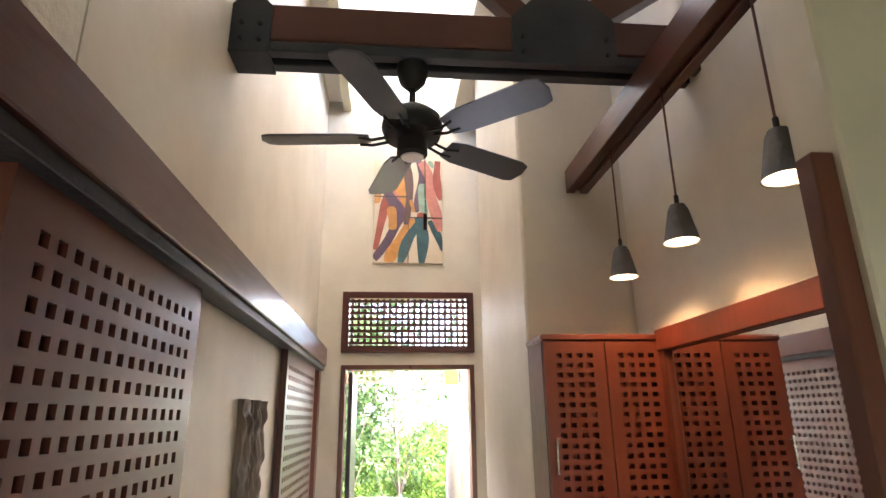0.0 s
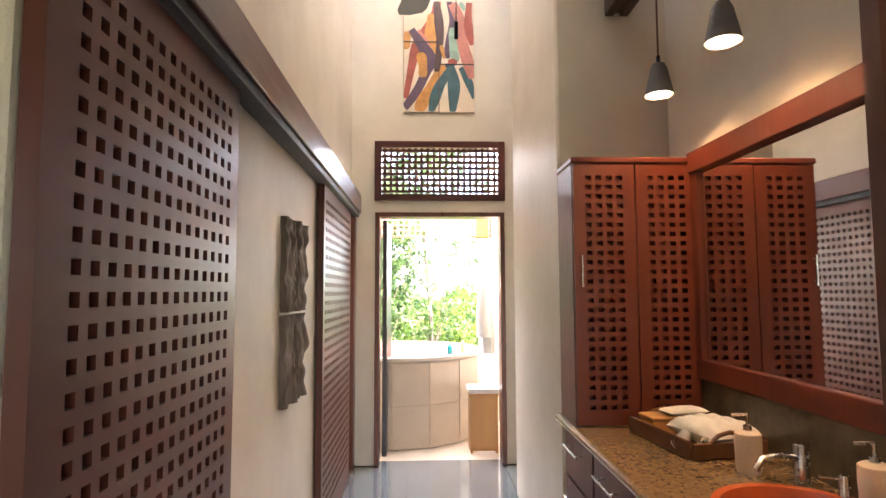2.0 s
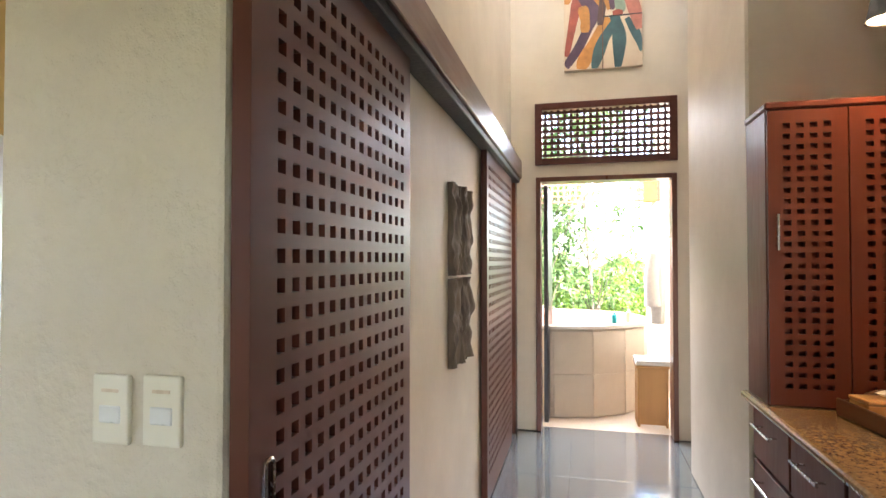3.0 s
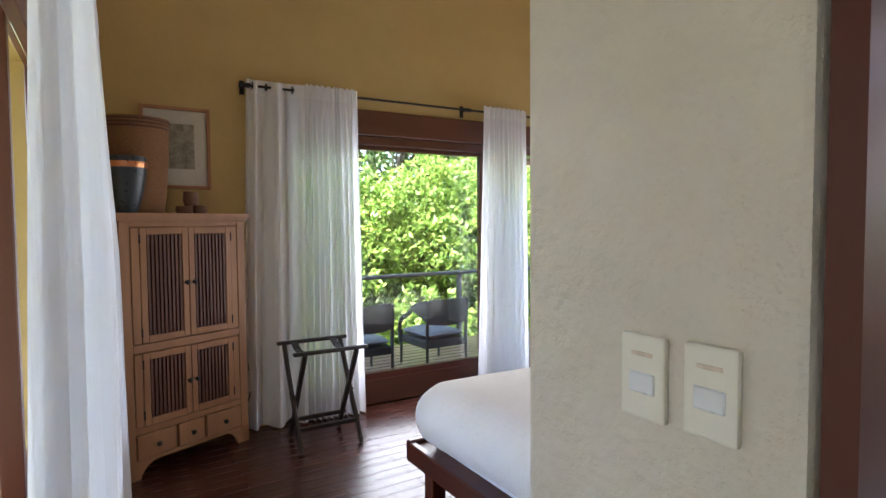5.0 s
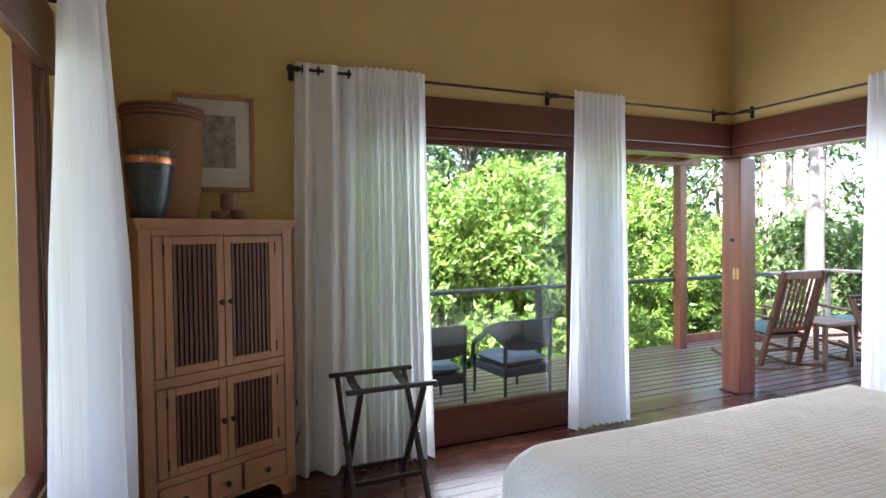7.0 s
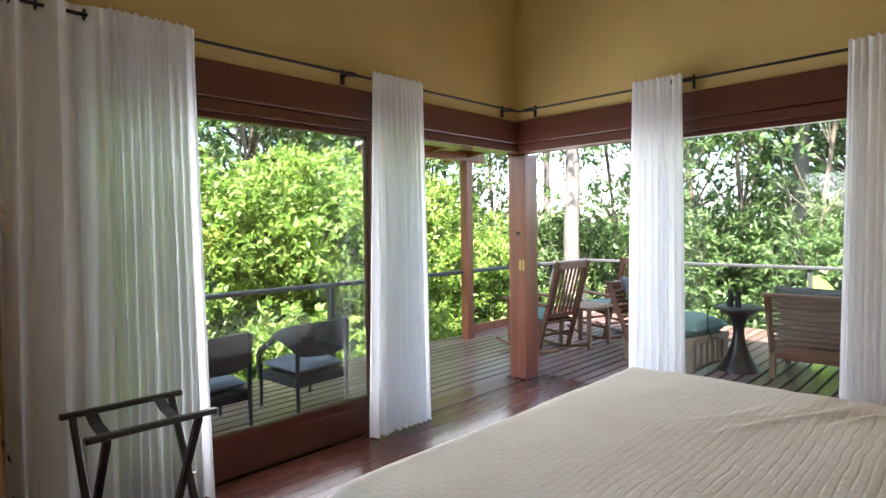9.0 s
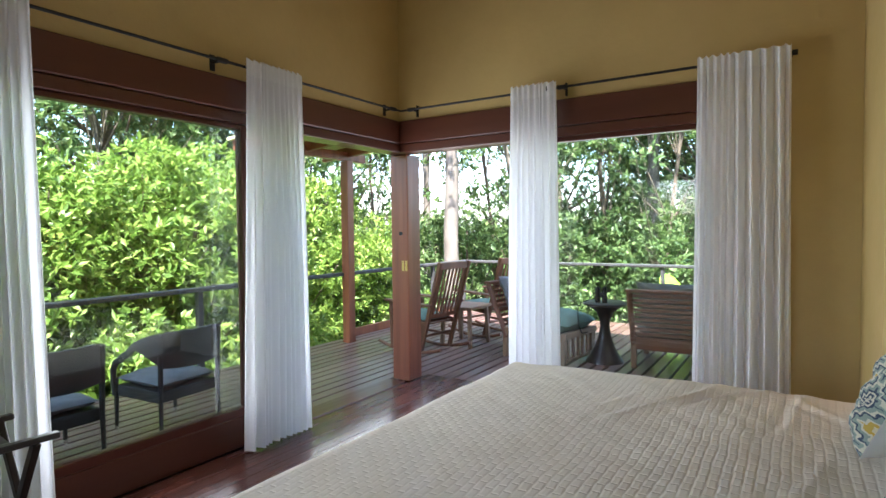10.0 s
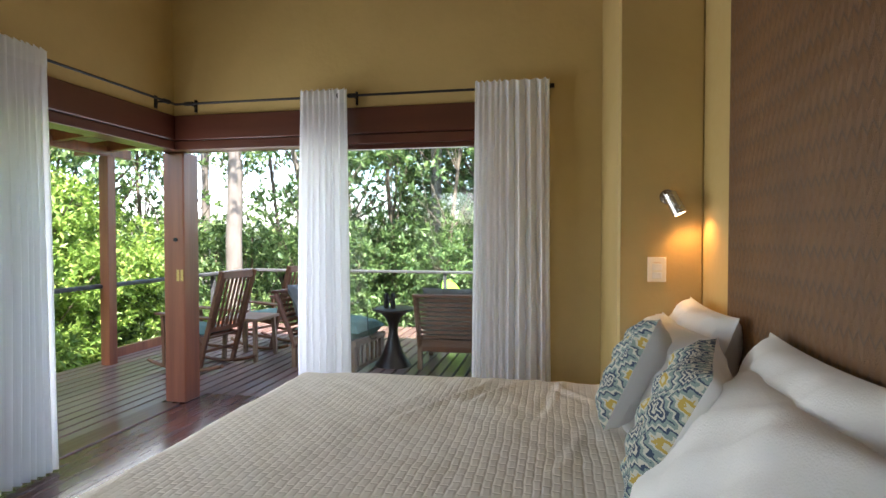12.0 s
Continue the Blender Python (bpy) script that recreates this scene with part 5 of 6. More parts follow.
def pillow(name, at, w, h, t, rx, rz, m_, label, seed, group, ry=0):
    ob = thing(name, at, label, "pillow", group)
    bm = cushion(w, h, t, seed)
    ob.matrix_basis = Matrix.Translation(at) @ pose(0, 0, 0, 0, 0, rz) @ pose(0, 0, 0, rx, 0, 0) @ pose(0, 0, 0, 0, 0, ry)
    cv_ = part("cover", bm, m_, ob, smooth=True)
    if m_ is IKAT:
        cv_.data.materials.append(LINEN)
        for f in cv_.data.polygons:
            f.material_index = 1 if f.normal.z < 0 and f.center.z < 0.002 else 0
    return ob


# each stands on its lower edge and leans back towards the headboard
WL = "plump white cotton pillow leaning on the headboard"
FL = "plump white cotton pillow in the front row"
pillow("white_pillow", (-0.225, 2.20, 0.80), 0.70, 0.50, 0.19, 72, -90, LINEN, WL, 1, "white bed pillows")
pillow("white_pillow", (-0.225, 1.23, 0.80), 0.70, 0.50, 0.19, 72, -90, LINEN, WL, 2, "white bed pillows")
pillow("white_pillow", (-0.375, 2.13, 0.765), 0.70, 0.48, 0.20, 60, -86, LINEN, FL, 3, "white bed pillows")
pillow("white_pillow", (-0.375, 1.09, 0.755), 0.72, 0.52, 0.23, 52, -92, LINEN, FL, 4, "white bed pillows")
KL = "square cushion with a navy and ochre ikat print"
pillow("patterned_cushion", (-0.465, 2.01, 0.81), 0.43, 0.43, 0.15, 66, -104, IKAT, KL, 5, "ikat cushions on the bed", ry=8)
pillow("patterned_cushion", (-0.425, 1.46, 0.80), 0.44, 0.44, 0.16, 64, -104, IKAT, KL, 6, "ikat cushions on the bed", ry=-4)

# reading lamp
rl = thing("reading_lamp", (-0.238, 2.64, 1.50), "small steel reading lamp tilted down beside the bed", "lamp")
part("wall_plate", rod(bmesh.new(), (0, 0, 0), (0, -0.018, 0), 0.035, seg=20), CHROME, rl, smooth=True)
part("arm", rod(bmesh.new(), (0, -0.018, 0), (0, -0.055, 0), 0.008), CHROME, rl)
bm = bmesh.new()
m_l = Matrix.Translation((0.022, -0.07, -0.035)) @ (Vector((0.45, -0.25, -1)).to_track_quat("Z", "Y").to_matrix().to_4x4())
lathe(bm, [(0.012, -0.055), (0.030, -0.052), (0.031, 0.055), (0.028, 0.055), (0.026, -0.04), (0.01, -0.045)], 20, m_l, cap=False)
part("shade", bm, CHROME, rl, smooth=True)
bm = bmesh.new()
lathe(bm, [(0.002, 0.046), (0.024, 0.046), (0.024, 0.03), (0.002, 0.03)], 16, m_l)
part("bulb", bm, BULB, rl, "lit warm bulb", smooth=True)
p0 = rl.matrix_basis @ m_l @ Vector((0, 0, 0.062))
bulb_lamp("reading_bulb_light", p0, 0.55, 0.02, (1.0, 0.5, 0.16), 130, p0 + Vector((0.35, -0.15, -1)))

# corner cabinet
cab = thing("corner_cabinet", (-3.08, -0.61, 0), "honey wooden corner cabinet with dark slatted doors", "cabinet", rz=114.7)
W, HH = 0.765, 1.44


def prism(pts, z0, z1):
    bm = bmesh.new()
    f = bm.faces.new([bm.verts.new((x, y, z0)) for x, y in pts])
    e = bmesh.ops.extrude_face_region(bm, geom=[f])
    for v in [q for q in e["geom"] if isinstance(q, bmesh.types.BMVert)]:
        v.co.z = z1
    bmesh.ops.recalc_face_normals(bm, faces=bm.faces[:])
    return bm


foot = [(0.0, 0.022), (W, 0.022), (W, 0.16), (0.42, 0.36), (0.0, 0.36)]
part("carcass", prism(foot, 0.09, 1.41), HONEY, cab)
part("top", prism([(-0.025, -0.025), (W + 0.025, -0.025), (W + 0.015, 0.17), (0.43, 0.38), (-0.02, 0.38)], 1.425, 1.45), HONEY, cab)
part("top_moulding", prism([(-0.012, -0.012), (W + 0.012, -0.012), (W + 0.008, 0.165), (0.425, 0.37), (-0.01, 0.37)], 1.405, 1.425), HONEY, cab)
bm = B(0, 0.055, 0, 0.022, 0.0, 1.405, bevel=0.003)
box(bm, W - 0.055, W, 0, 0.022, 0, 1.405, 0.003)
for z0, z1 in ((1.375, 1.405), (0.69, 0.735), (0.245, 0.28), (0.085, 0.105)):
    box(bm, 0.055, W - 0.055, 0.001, 0.022, z0, z1, 0.002)
part("face_frame", bm, HONEY, cab)
for s in (0, 1):
    pts = [(0.0, 0.0), (0.075, 0.0), (0.085, 0.03), (0.11, 0.06), (0.15, 0.085), (0.0, 0.085)]
    if s:
        pts = [(W - x, z) for x, z in pts]
    bm = bmesh.new()
    f = bm.faces.new([bm.verts.new((x, 0, z)) for x, z in pts])
    e = bmesh.ops.extrude_face_region(bm, geom=[f])
    for v in [q for q in e["geom"] if isinstance(q, bmesh.types.BMVert)]:
        v.co.y = 0.022
    bmesh.ops.recalc_face_normals(bm, faces=bm.faces[:])
    part("bracket_foot", bm, HONEY, cab)
part("back_foot", B(0.18, 0.24, 0.26, 0.32, 0, 0.09), HONEY, cab)
for z0, z1 in ((0.74, 1.37), (0.285, 0.685)):
    for side in (0, 1):
        x0 = 0.105 if side == 0 else 0.385
        x1 = x0 + 0.277
        bm = B(x0, x0 + 0.036, -0.006, 0.018, z0, z1, bevel=0.003)
        box(bm, x1 - 0.036, x1, -0.006, 0.018, z0, z1, 0.003)
        box(bm, x0 + 0.036, x1 - 0.036, -0.006, 0.018, z0, z0 + 0.038, 0.003)
        box(bm, x0 + 0.036, x1 - 0.036, -0.006, 0.018, z1 - 0.038, z1, 0.003)
        d = part("door", bm, HONEY, cab)
        n_s = 9
        for i in range(n_s):
            x = x0 + 0.036 + (x1 - x0 - 0.072) * (i + 0.5) / n_s
            part("slat", B(x - 0.0065, x + 0.0065, -0.002, 0.012, z0 + 0.038, z1 - 0.038), DARKSLAT, d)
        part("backing", B(x0 + 0.036, x1 - 0.036, 0.014, 0.0205, z0 + 0.038, z1 - 0.038), BLACKWOOD, d, "dark backing behind the slats")
        kx = x1 - 0.022 if side == 0 else x0 + 0.022
        kz = (z0 + z1) / 2
        bm = rod(bmesh.new(), (kx, -0.006, kz), (kx, -0.03, kz), 0.006)
        lathe(bm, [(0.004, 0.0), (0.013, 0.004), (0.014, 0.012), (0.006, 0.017)], 14, Matrix.Translation((kx, -0.02, kz)) @ pose(0, 0, 0, 90, 0, 0))
        part("knob", bm, IRON, d, "dark iron knob")
    for x in (0.058, W - 0.105):
        part("side_strip", B(x, x + 0.044, -0.004, 0.016, z0, z1, bevel=0.003), HONEY, cab)
    for x in (0.104, W - 0.104):
        for z in (z0 + 0.06, z1 - 0.06):
            part("hinge", rod(bmesh.new(), (x, -0.007, z - 0.025), (x, -0.007, z + 0.025), 0.004, seg=8), IRON, cab)
for x0, x1 in ((0.06, 0.28), (0.295, 0.455), (0.47, 0.705)):
    d = part("drawer", B(x0, x1, -0.006, 0.018, 0.110, 0.240, bevel=0.004), HONEY, cab)
    kx = (x0 + x1) / 2
    bm = rod(bmesh.new(), (kx, -0.006, 0.175), (kx, -0.028, 0.175), 0.006)
    lathe(bm, [(0.004, 0.0), (0.013, 0.004), (0.014, 0.012), (0.006, 0.017)], 14, Matrix.Translation((kx, -0.018, 0.175)) @ pose(0, 0, 0, 90, 0, 0))
    part("knob", bm, IRON, d, "dark iron knob")

CM = cab.matrix_basis


def on_cab(x, y):
    return tuple(CM @ Vector((x, y, 1.45)))


bk = thing("woven_basket", on_cab(0.20, 0.20), "round woven cane basket on the cabinet", "basket")
prof = [(0.135, 0.0), (0.15, 0.02), (0.172, 0.3), (0.178, 0.5), (0.182, 0.53), (0.172, 0.53), (0.166, 0.49), (0.15, 0.05)]
part("body", lathe(bmesh.new(), prof, 36), BASKET, bk, smooth=True)
for z, rr in ((0.475, 0.1775), (0.495, 0.179), (0.515, 0.1815)):
    pts = [(rr * math.cos(2 * math.pi * i / 36), rr * math.sin(2 * math.pi * i / 36), z) for i in range(37)]
    part("rim_band", tube(bmesh.new(), pts, 0.006, 6), DARKSLAT, bk, "darker plaited rim band")
vs = thing("slate_vase", on_cab(0.085, 0.075), "dark slate vase with a copper band on the cabinet", "vase")
prof = [(0.052, 0.0), (0.056, 0.01), (0.085, 0.12), (0.098, 0.20), (0.103, 0.242)]
part("body", lathe(bmesh.new(), prof, 32), SLATEVASE, vs, smooth=True)
part("copper_band", lathe(bmesh.new(), [(0.1035, 0.2425), (0.1055, 0.25), (0.1045, 0.272), (0.1025, 0.274)], 32), COPPER, vs, "copper leaf band", smooth=True)
part("rim", lathe(bmesh.new(), [(0.102, 0.2745), (0.103, 0.30), (0.094, 0.304), (0.09, 0.28)], 32), SLATEVASE, vs, smooth=True)
CLAY = mat("brown_fired_clay", (0.24, 0.12, 0.065), (0.15, 0.07, 0.04), 12.0, 0.6, 0.2, 60)
for x, y, z, r_, h_ in ((0.44, 0.12, 0, 0.05, 0.045), (0.52, 0.09, 0, 0.042, 0.05), (0.48, 0.115, 0.047, 0.045, 0.085)):
    p = on_cab(x, y)
    cp = thing("clay_cup", (p[0], p[1], p[2] + z), "small brown clay cup stacked on the cabinet", "cup", "clay cups")
    part("body", lathe(bmesh.new(), [(r_ * 0.8, 0), (r_, h_ * 0.4), (r_ * 0.92, h_), (r_ * 0.8, h_), (r_ * 0.8, h_ * 0.3)], 20), CLAY, cp, smooth=True)

pc = thing("framed_picture", (WX, -0.475, 1.61), "framed etching with a wide cream mount on the wall", "picture")
bm = B(0, 0.025, 0, 0.022, 0, 0.51, bevel=0.003)
box(bm, 0, 0.025, 0.378, 0.40, 0, 0.51, 0.003)
box(bm, 0, 0.025, 0.022, 0.378, 0, 0.022, 0.003)
box(bm, 0, 0.025, 0.022, 0.378, 0.488, 0.51, 0.003)
part("frame", bm, HONEY, pc)
part("mount", B(0.004, 0.012, 0.022, 0.378, 0.022, 0.488), PICMAT, pc, "cream paper mount")
part("print", B(0.0125, 0.0145, 0.095, 0.305, 0.125, 0.405), ETCH, pc, "grey etching")

# luggage rack
rk = thing("luggage_rack", (-3.135, 0.49, 0), "folding black wooden luggage rack beside the curtain", "luggage rack")
for x in (-0.185, 0.185):
    part("top_rail", bar(bmesh.new(), (x, -0.235, 0.615), (x, 0.235, 0.615), 0.032, 0.022, 0.004), BLACKWOOD, rk)
for y in (-0.19, 0.19):
    o = 0.012 if y > 0 else -0.012
    part("leg", bar(bmesh.new(), (-0.185, y, 0.605), (0.17, y, 0.005), 0.024, 0.032, 0.003), BLACKWOOD, rk)
    part("leg", bar(bmesh.new(), (0.185, y - o * 2.2, 0.605), (-0.17, y - o * 2.2, 0.005), 0.024, 0.032, 0.003), BLACKWOOD, rk)
    part("pivot", rod(bmesh.new(), (0.0, y - o * 3.5, 0.305), (0.0, y + o * 1.8, 0.305), 0.006, seg=8), CHROME, rk)
for x in (-0.10, 0.10):
    part("stretcher", bar(bmesh.new(), (x * 1.0, -0.19, 0.13), (x * 1.0, 0.19, 0.13), 0.02, 0.026, 0.003), BLACKWOOD, rk)
for y in (-0.13, 0.13):
    pts = [(-0.185, y, 0.622), (-0.09, y, 0.585), (0.0, y, 0.573), (0.09, y, 0.585), (0.185, y, 0.622)]
    bm = bmesh.new()
    for a_, b_ in zip(pts, pts[1:]):
        bar(bm, a_, b_, 0.045, 0.004)
    part("strap", bm, BLACKWOOD, rk, "black webbing strap")

cdp = [(-3.575, 0.10, 0.52), (-3.57, 0.125, 0.42), (-3.565, 0.16, 0.34), (-3.56, 0.09, 0.12), (-3.56, 0.05, 0.006)]
wc = tagged(part("power_cable", tube(bmesh.new(), cdp, 0.004, 6), IRON), "thin black cable trailing behind the cabinet", "cable")

# ---------- deck ----------
DZ = -0.03
rail = thing("deck_railing", (-5.40, -3.9, DZ), "grey metal deck railing with a flat top rail", "railing")
part("top_rail", B(-0.05, 0.05, 0, 11.72, 0.80, 0.84, bevel=0.008), RAILGREY, rail)
part("top_rail", B(0.05, 4.6, 11.62, 11.72, 0.80, 0.84, bevel=0.008), RAILGREY, rail)
for y in (0.05, 1.0, 2.95, 4.9, 6.85, 10.75, 11.67):
    part("post", B(-0.025, 0.025, y - 0.025, y + 0.025, -0.07, 0.80), RAILGREY, rail)
for x in (1.55, 3.10, 4.55):
    part("post", B(x - 0.025, x + 0.025, 11.645, 11.695, -0.07, 0.80), RAILGREY, rail)
kerb = thing("deck_edge_board", (-5.53, -4.0, DZ), "red-brown wooden edge board of the deck", "edge board")
part("board", B(-0.03, 0.02, 9.06, 11.7, -0.10, 0.10, bevel=0.004), POSTWOOD, kerb)
dp = thing("porch_post", (-5.33, 4.90, DZ - 0.07), "slim red-brown timber post carrying the eave", "post")
part("shaft", B(-0.055, 0.055, -0.055, 0.055, 0, 2.24, bevel=0.006), POSTWOOD, dp)
ev = thing("porch_eave", (0, 0, 0), "pale boarded eave with exposed rafters over the deck", "eave")
bm = bmesh.new()
bar(bm, (-3.80, 4.40, 2.45), (-5.75, 4.40, 2.27), 1.7, 0.03)
part("boarding", bm, PORCHCEIL, ev)
for y in (3.62, 4.25, 4.90):
    part("rafter", bar(bmesh.new(), (-3.80, y, 2.38), (-5.70, y, 2.205), 0.07, 0.11, 0.004), POSTWOOD, ev)
part("edge_beam", bar(bmesh.new(), (-5.33, 3.56, 2.19), (-5.33, 5.2, 2.19), 0.08, 0.10, 0.004), POSTWOOD, ev)


def wicker_chair(x, y, rz):
    """Armchair on slim legs, its back towards local -x; the arms slope down and bend into the front legs."""
    ob = thing("wicker_armchair", (x, y, DZ), "charcoal wicker armchair with a grey cushion", "chair", "wicker armchairs on the deck", rz)
    part("seat", B(-0.225, 0.23, -0.225, 0.225, 0.235, 0.315, bevel=0.015, seg=2), WICKER, ob)
    bm = cushion(0.46, 0.44, 0.085, 3)
    bm.transform(pose(0.01, 0, 0.355))
    part("cushion", bm, CUSHGREY, ob, "grey seat cushion", smooth=True)
    n_, rings_ = 32, []
    bm = bmesh.new()
    for i in range(n_ + 1):
        f = i / n_ * 2 - 1
        e = abs(f)
        bend = max(0.0, (e - 0.45) / 0.55)
        if e < 0.45:
            x_, y_ = -0.25 - 0.045 * math.cos(f / 0.45 * math.pi / 2), f / 0.45 * 0.225
        else:
            x_, y_ = -0.25 + 0.45 * bend, math.copysign(0.225 + 0.05 * math.sin(math.pi * min(1, bend * 1.3)), f)
        top_ = 0.70 - 0.19 * bend ** 1.3
        low_ = 0.475 - 0.02 * math.cos(f * 3) + 0.01 * bend if e < 0.45 else 0.475 + (top_ - 0.045 - 0.475) * min(1, bend * 2.2)
        nx_, ny_ = (1, 0) if e < 0.40 else (0, -math.copysign(1, f))
        rings_.append([bm.verts.new((x_ + nx_ * q, y_ + ny_ * q, z_)) for q, z_ in ((0, low_), (-0.006, (low_ + top_) / 2), (0, top_), (0.03, top_), (0.034, (low_ + top_) / 2), (0.03, low_))])
    for a, b in zip(rings_, rings_[1:]):
        for k in range(6):
            bm.faces.new((a[k], a[(k + 1) % 6], b[(k + 1) % 6], b[k]))
    bm.faces.new(list(reversed(rings_[0])))
    bm.faces.new(rings_[-1])
    bmesh.ops.recalc_face_normals(bm, faces=bm.faces[:])
    part("backrest", bm, WICKER, ob, smooth=True)
    for s in (-1, 1):
        part("arm", tube(bmesh.new(), [(0.15, s * 0.235, 0.495), (0.20, s * 0.24, 0.475), (0.235, s * 0.24, 0.42), (0.245, s * 0.235, 0.33), (0.24, s * 0.23, 0.24)], [0.022, 0.022, 0.02, 0.018, 0.017], 10), WICKER, ob, smooth=True)
        for xx in (-0.235, 0.235):
            lg = part("leg", tube(bmesh.new(), [(xx * 1.02, s * 0.225, 0.03), (xx, s * 0.222, 0.30), (xx * (1.07 if xx < 0 else 1.0), s * 0.225, 0.69 if xx < 0 else 0.36)], [0.013, 0.016, 0.018], 8), WICKER, ob, smooth=True)
            part("steel_foot", rod(bmesh.new(), (xx * 1.02, s * 0.225, 0.0), (xx * 1.02, s * 0.225, 0.03), 0.012), CHROME, lg)
    return ob


wicker_chair(-4.47, 2.06, 184)
wicker_chair(-4.47, 1.28, 180)


def rocker(x, y, rz, label):
    """Faces local +x."""
    ob = thing("rocking_chair", (x, y, DZ), label, "rocking chair", "rocking chairs on the deck", rz)
    ob.scale.z = 0.91
    for s in (-1, 1):
        pts = [(-0.46 + 0.115 * i, s * 0.25, 0.02 + 0.30 * ((-0.46 + 0.115 * i) / 0.9) ** 2) for i in range(9)]
        part("runner", tube(bmesh.new(), pts, 0.02, 8), TEAK, ob, smooth=True)
        part("front_leg", bar(bmesh.new(), (0.24, s * 0.25, 0.04), (0.26, s * 0.25, 0.60), 0.04, 0.04, 0.004), TEAK, ob)
        part("back_post", bar(bmesh.new(), (-0.17, s * 0.24, 0.03), (-0.46, s * 0.24, 1.10), 0.038, 0.045, 0.004), TEAK, ob)
        part("arm", bar(bmesh.new(), (-0.34, s * 0.27, 0.60), (0.32, s * 0.27, 0.625), 0.085, 0.024, 0.006), TEAK, ob)
        part("seat_rail", bar(bmesh.new(), (-0.25, s * 0.235, 0.36), (0.25, s * 0.235, 0.42), 0.03, 0.06, 0.003), TEAK, ob)
        part("side_stretcher", bar(bmesh.new(), (-0.19, s * 0.25, 0.17), (0.24, s * 0.25, 0.19), 0.025, 0.03), TEAK, ob)
    for i in range(7):
        x_ = -0.22 + 0.078 * i
        part("seat_slat", bar(bmesh.new(), (x_, -0.23, 0.395 + 0.12 * x_), (x_, 0.23, 0.395 + 0.12 * x_), 0.06, 0.016, 0.002), TEAK, ob)
    for i in range(7):
        y_ = -0.18 + 0.06 * i
        part("back_slat", bar(bmesh.new(), (-0.295, y_, 0.48), (-0.44, y_, 1.03), 0.027, 0.014, 0.002), TEAK, ob)
    part("crest_rail", bar(bmesh.new(), (-0.445, -0.22, 1.055), (-0.445, 0.22, 1.055), 0.028, 0.08, 0.006), TEAK, ob)
    part("lower_rail", bar(bmesh.new(), (-0.285, -0.22, 0.46), (-0.285, 0.22, 0.46), 0.028, 0.05, 0.004), TEAK, ob)
    for x_ in (0.25, -0.2):
        part("cross_stretcher", bar(bmesh.new(), (x_, -0.25, 0.22), (x_, 0.25, 0.22), 0.025, 0.03), TEAK, ob)
    bm = cushion(0.46, 0.44, 0.07, 4)
    bm.transform(pose(0.02, 0, 0.435, 0, -6, 0))
    part("cushion", bm, CUSHGREEN, ob, "dark green seat cushion", smooth=True)
    return ob


rocker(-4.31, 5.00, 172, "slatted teak rocking chair with a green cushion on the deck")
rocker(-4.11, 6.15, 164, "slatted teak rocking chair turned towards its neighbour")

sd = thing("side_table", (-4.06, 5.50, DZ), "small greyed teak side table between the rockers", "table")
part("tabletop", B(-0.22, 0.22, -0.25, 0.25, 0.43, 0.465, bevel=0.006), TEAKGREY, sd)
for x in (-0.17, 0.17):
    for y in (-0.2, 0.2):
        part("leg", bar(bmesh.new(), (x * 1.1, y * 1.1, 0), (x, y, 0.43), 0.04, 0.04, 0.003), TEAKGREY, sd)


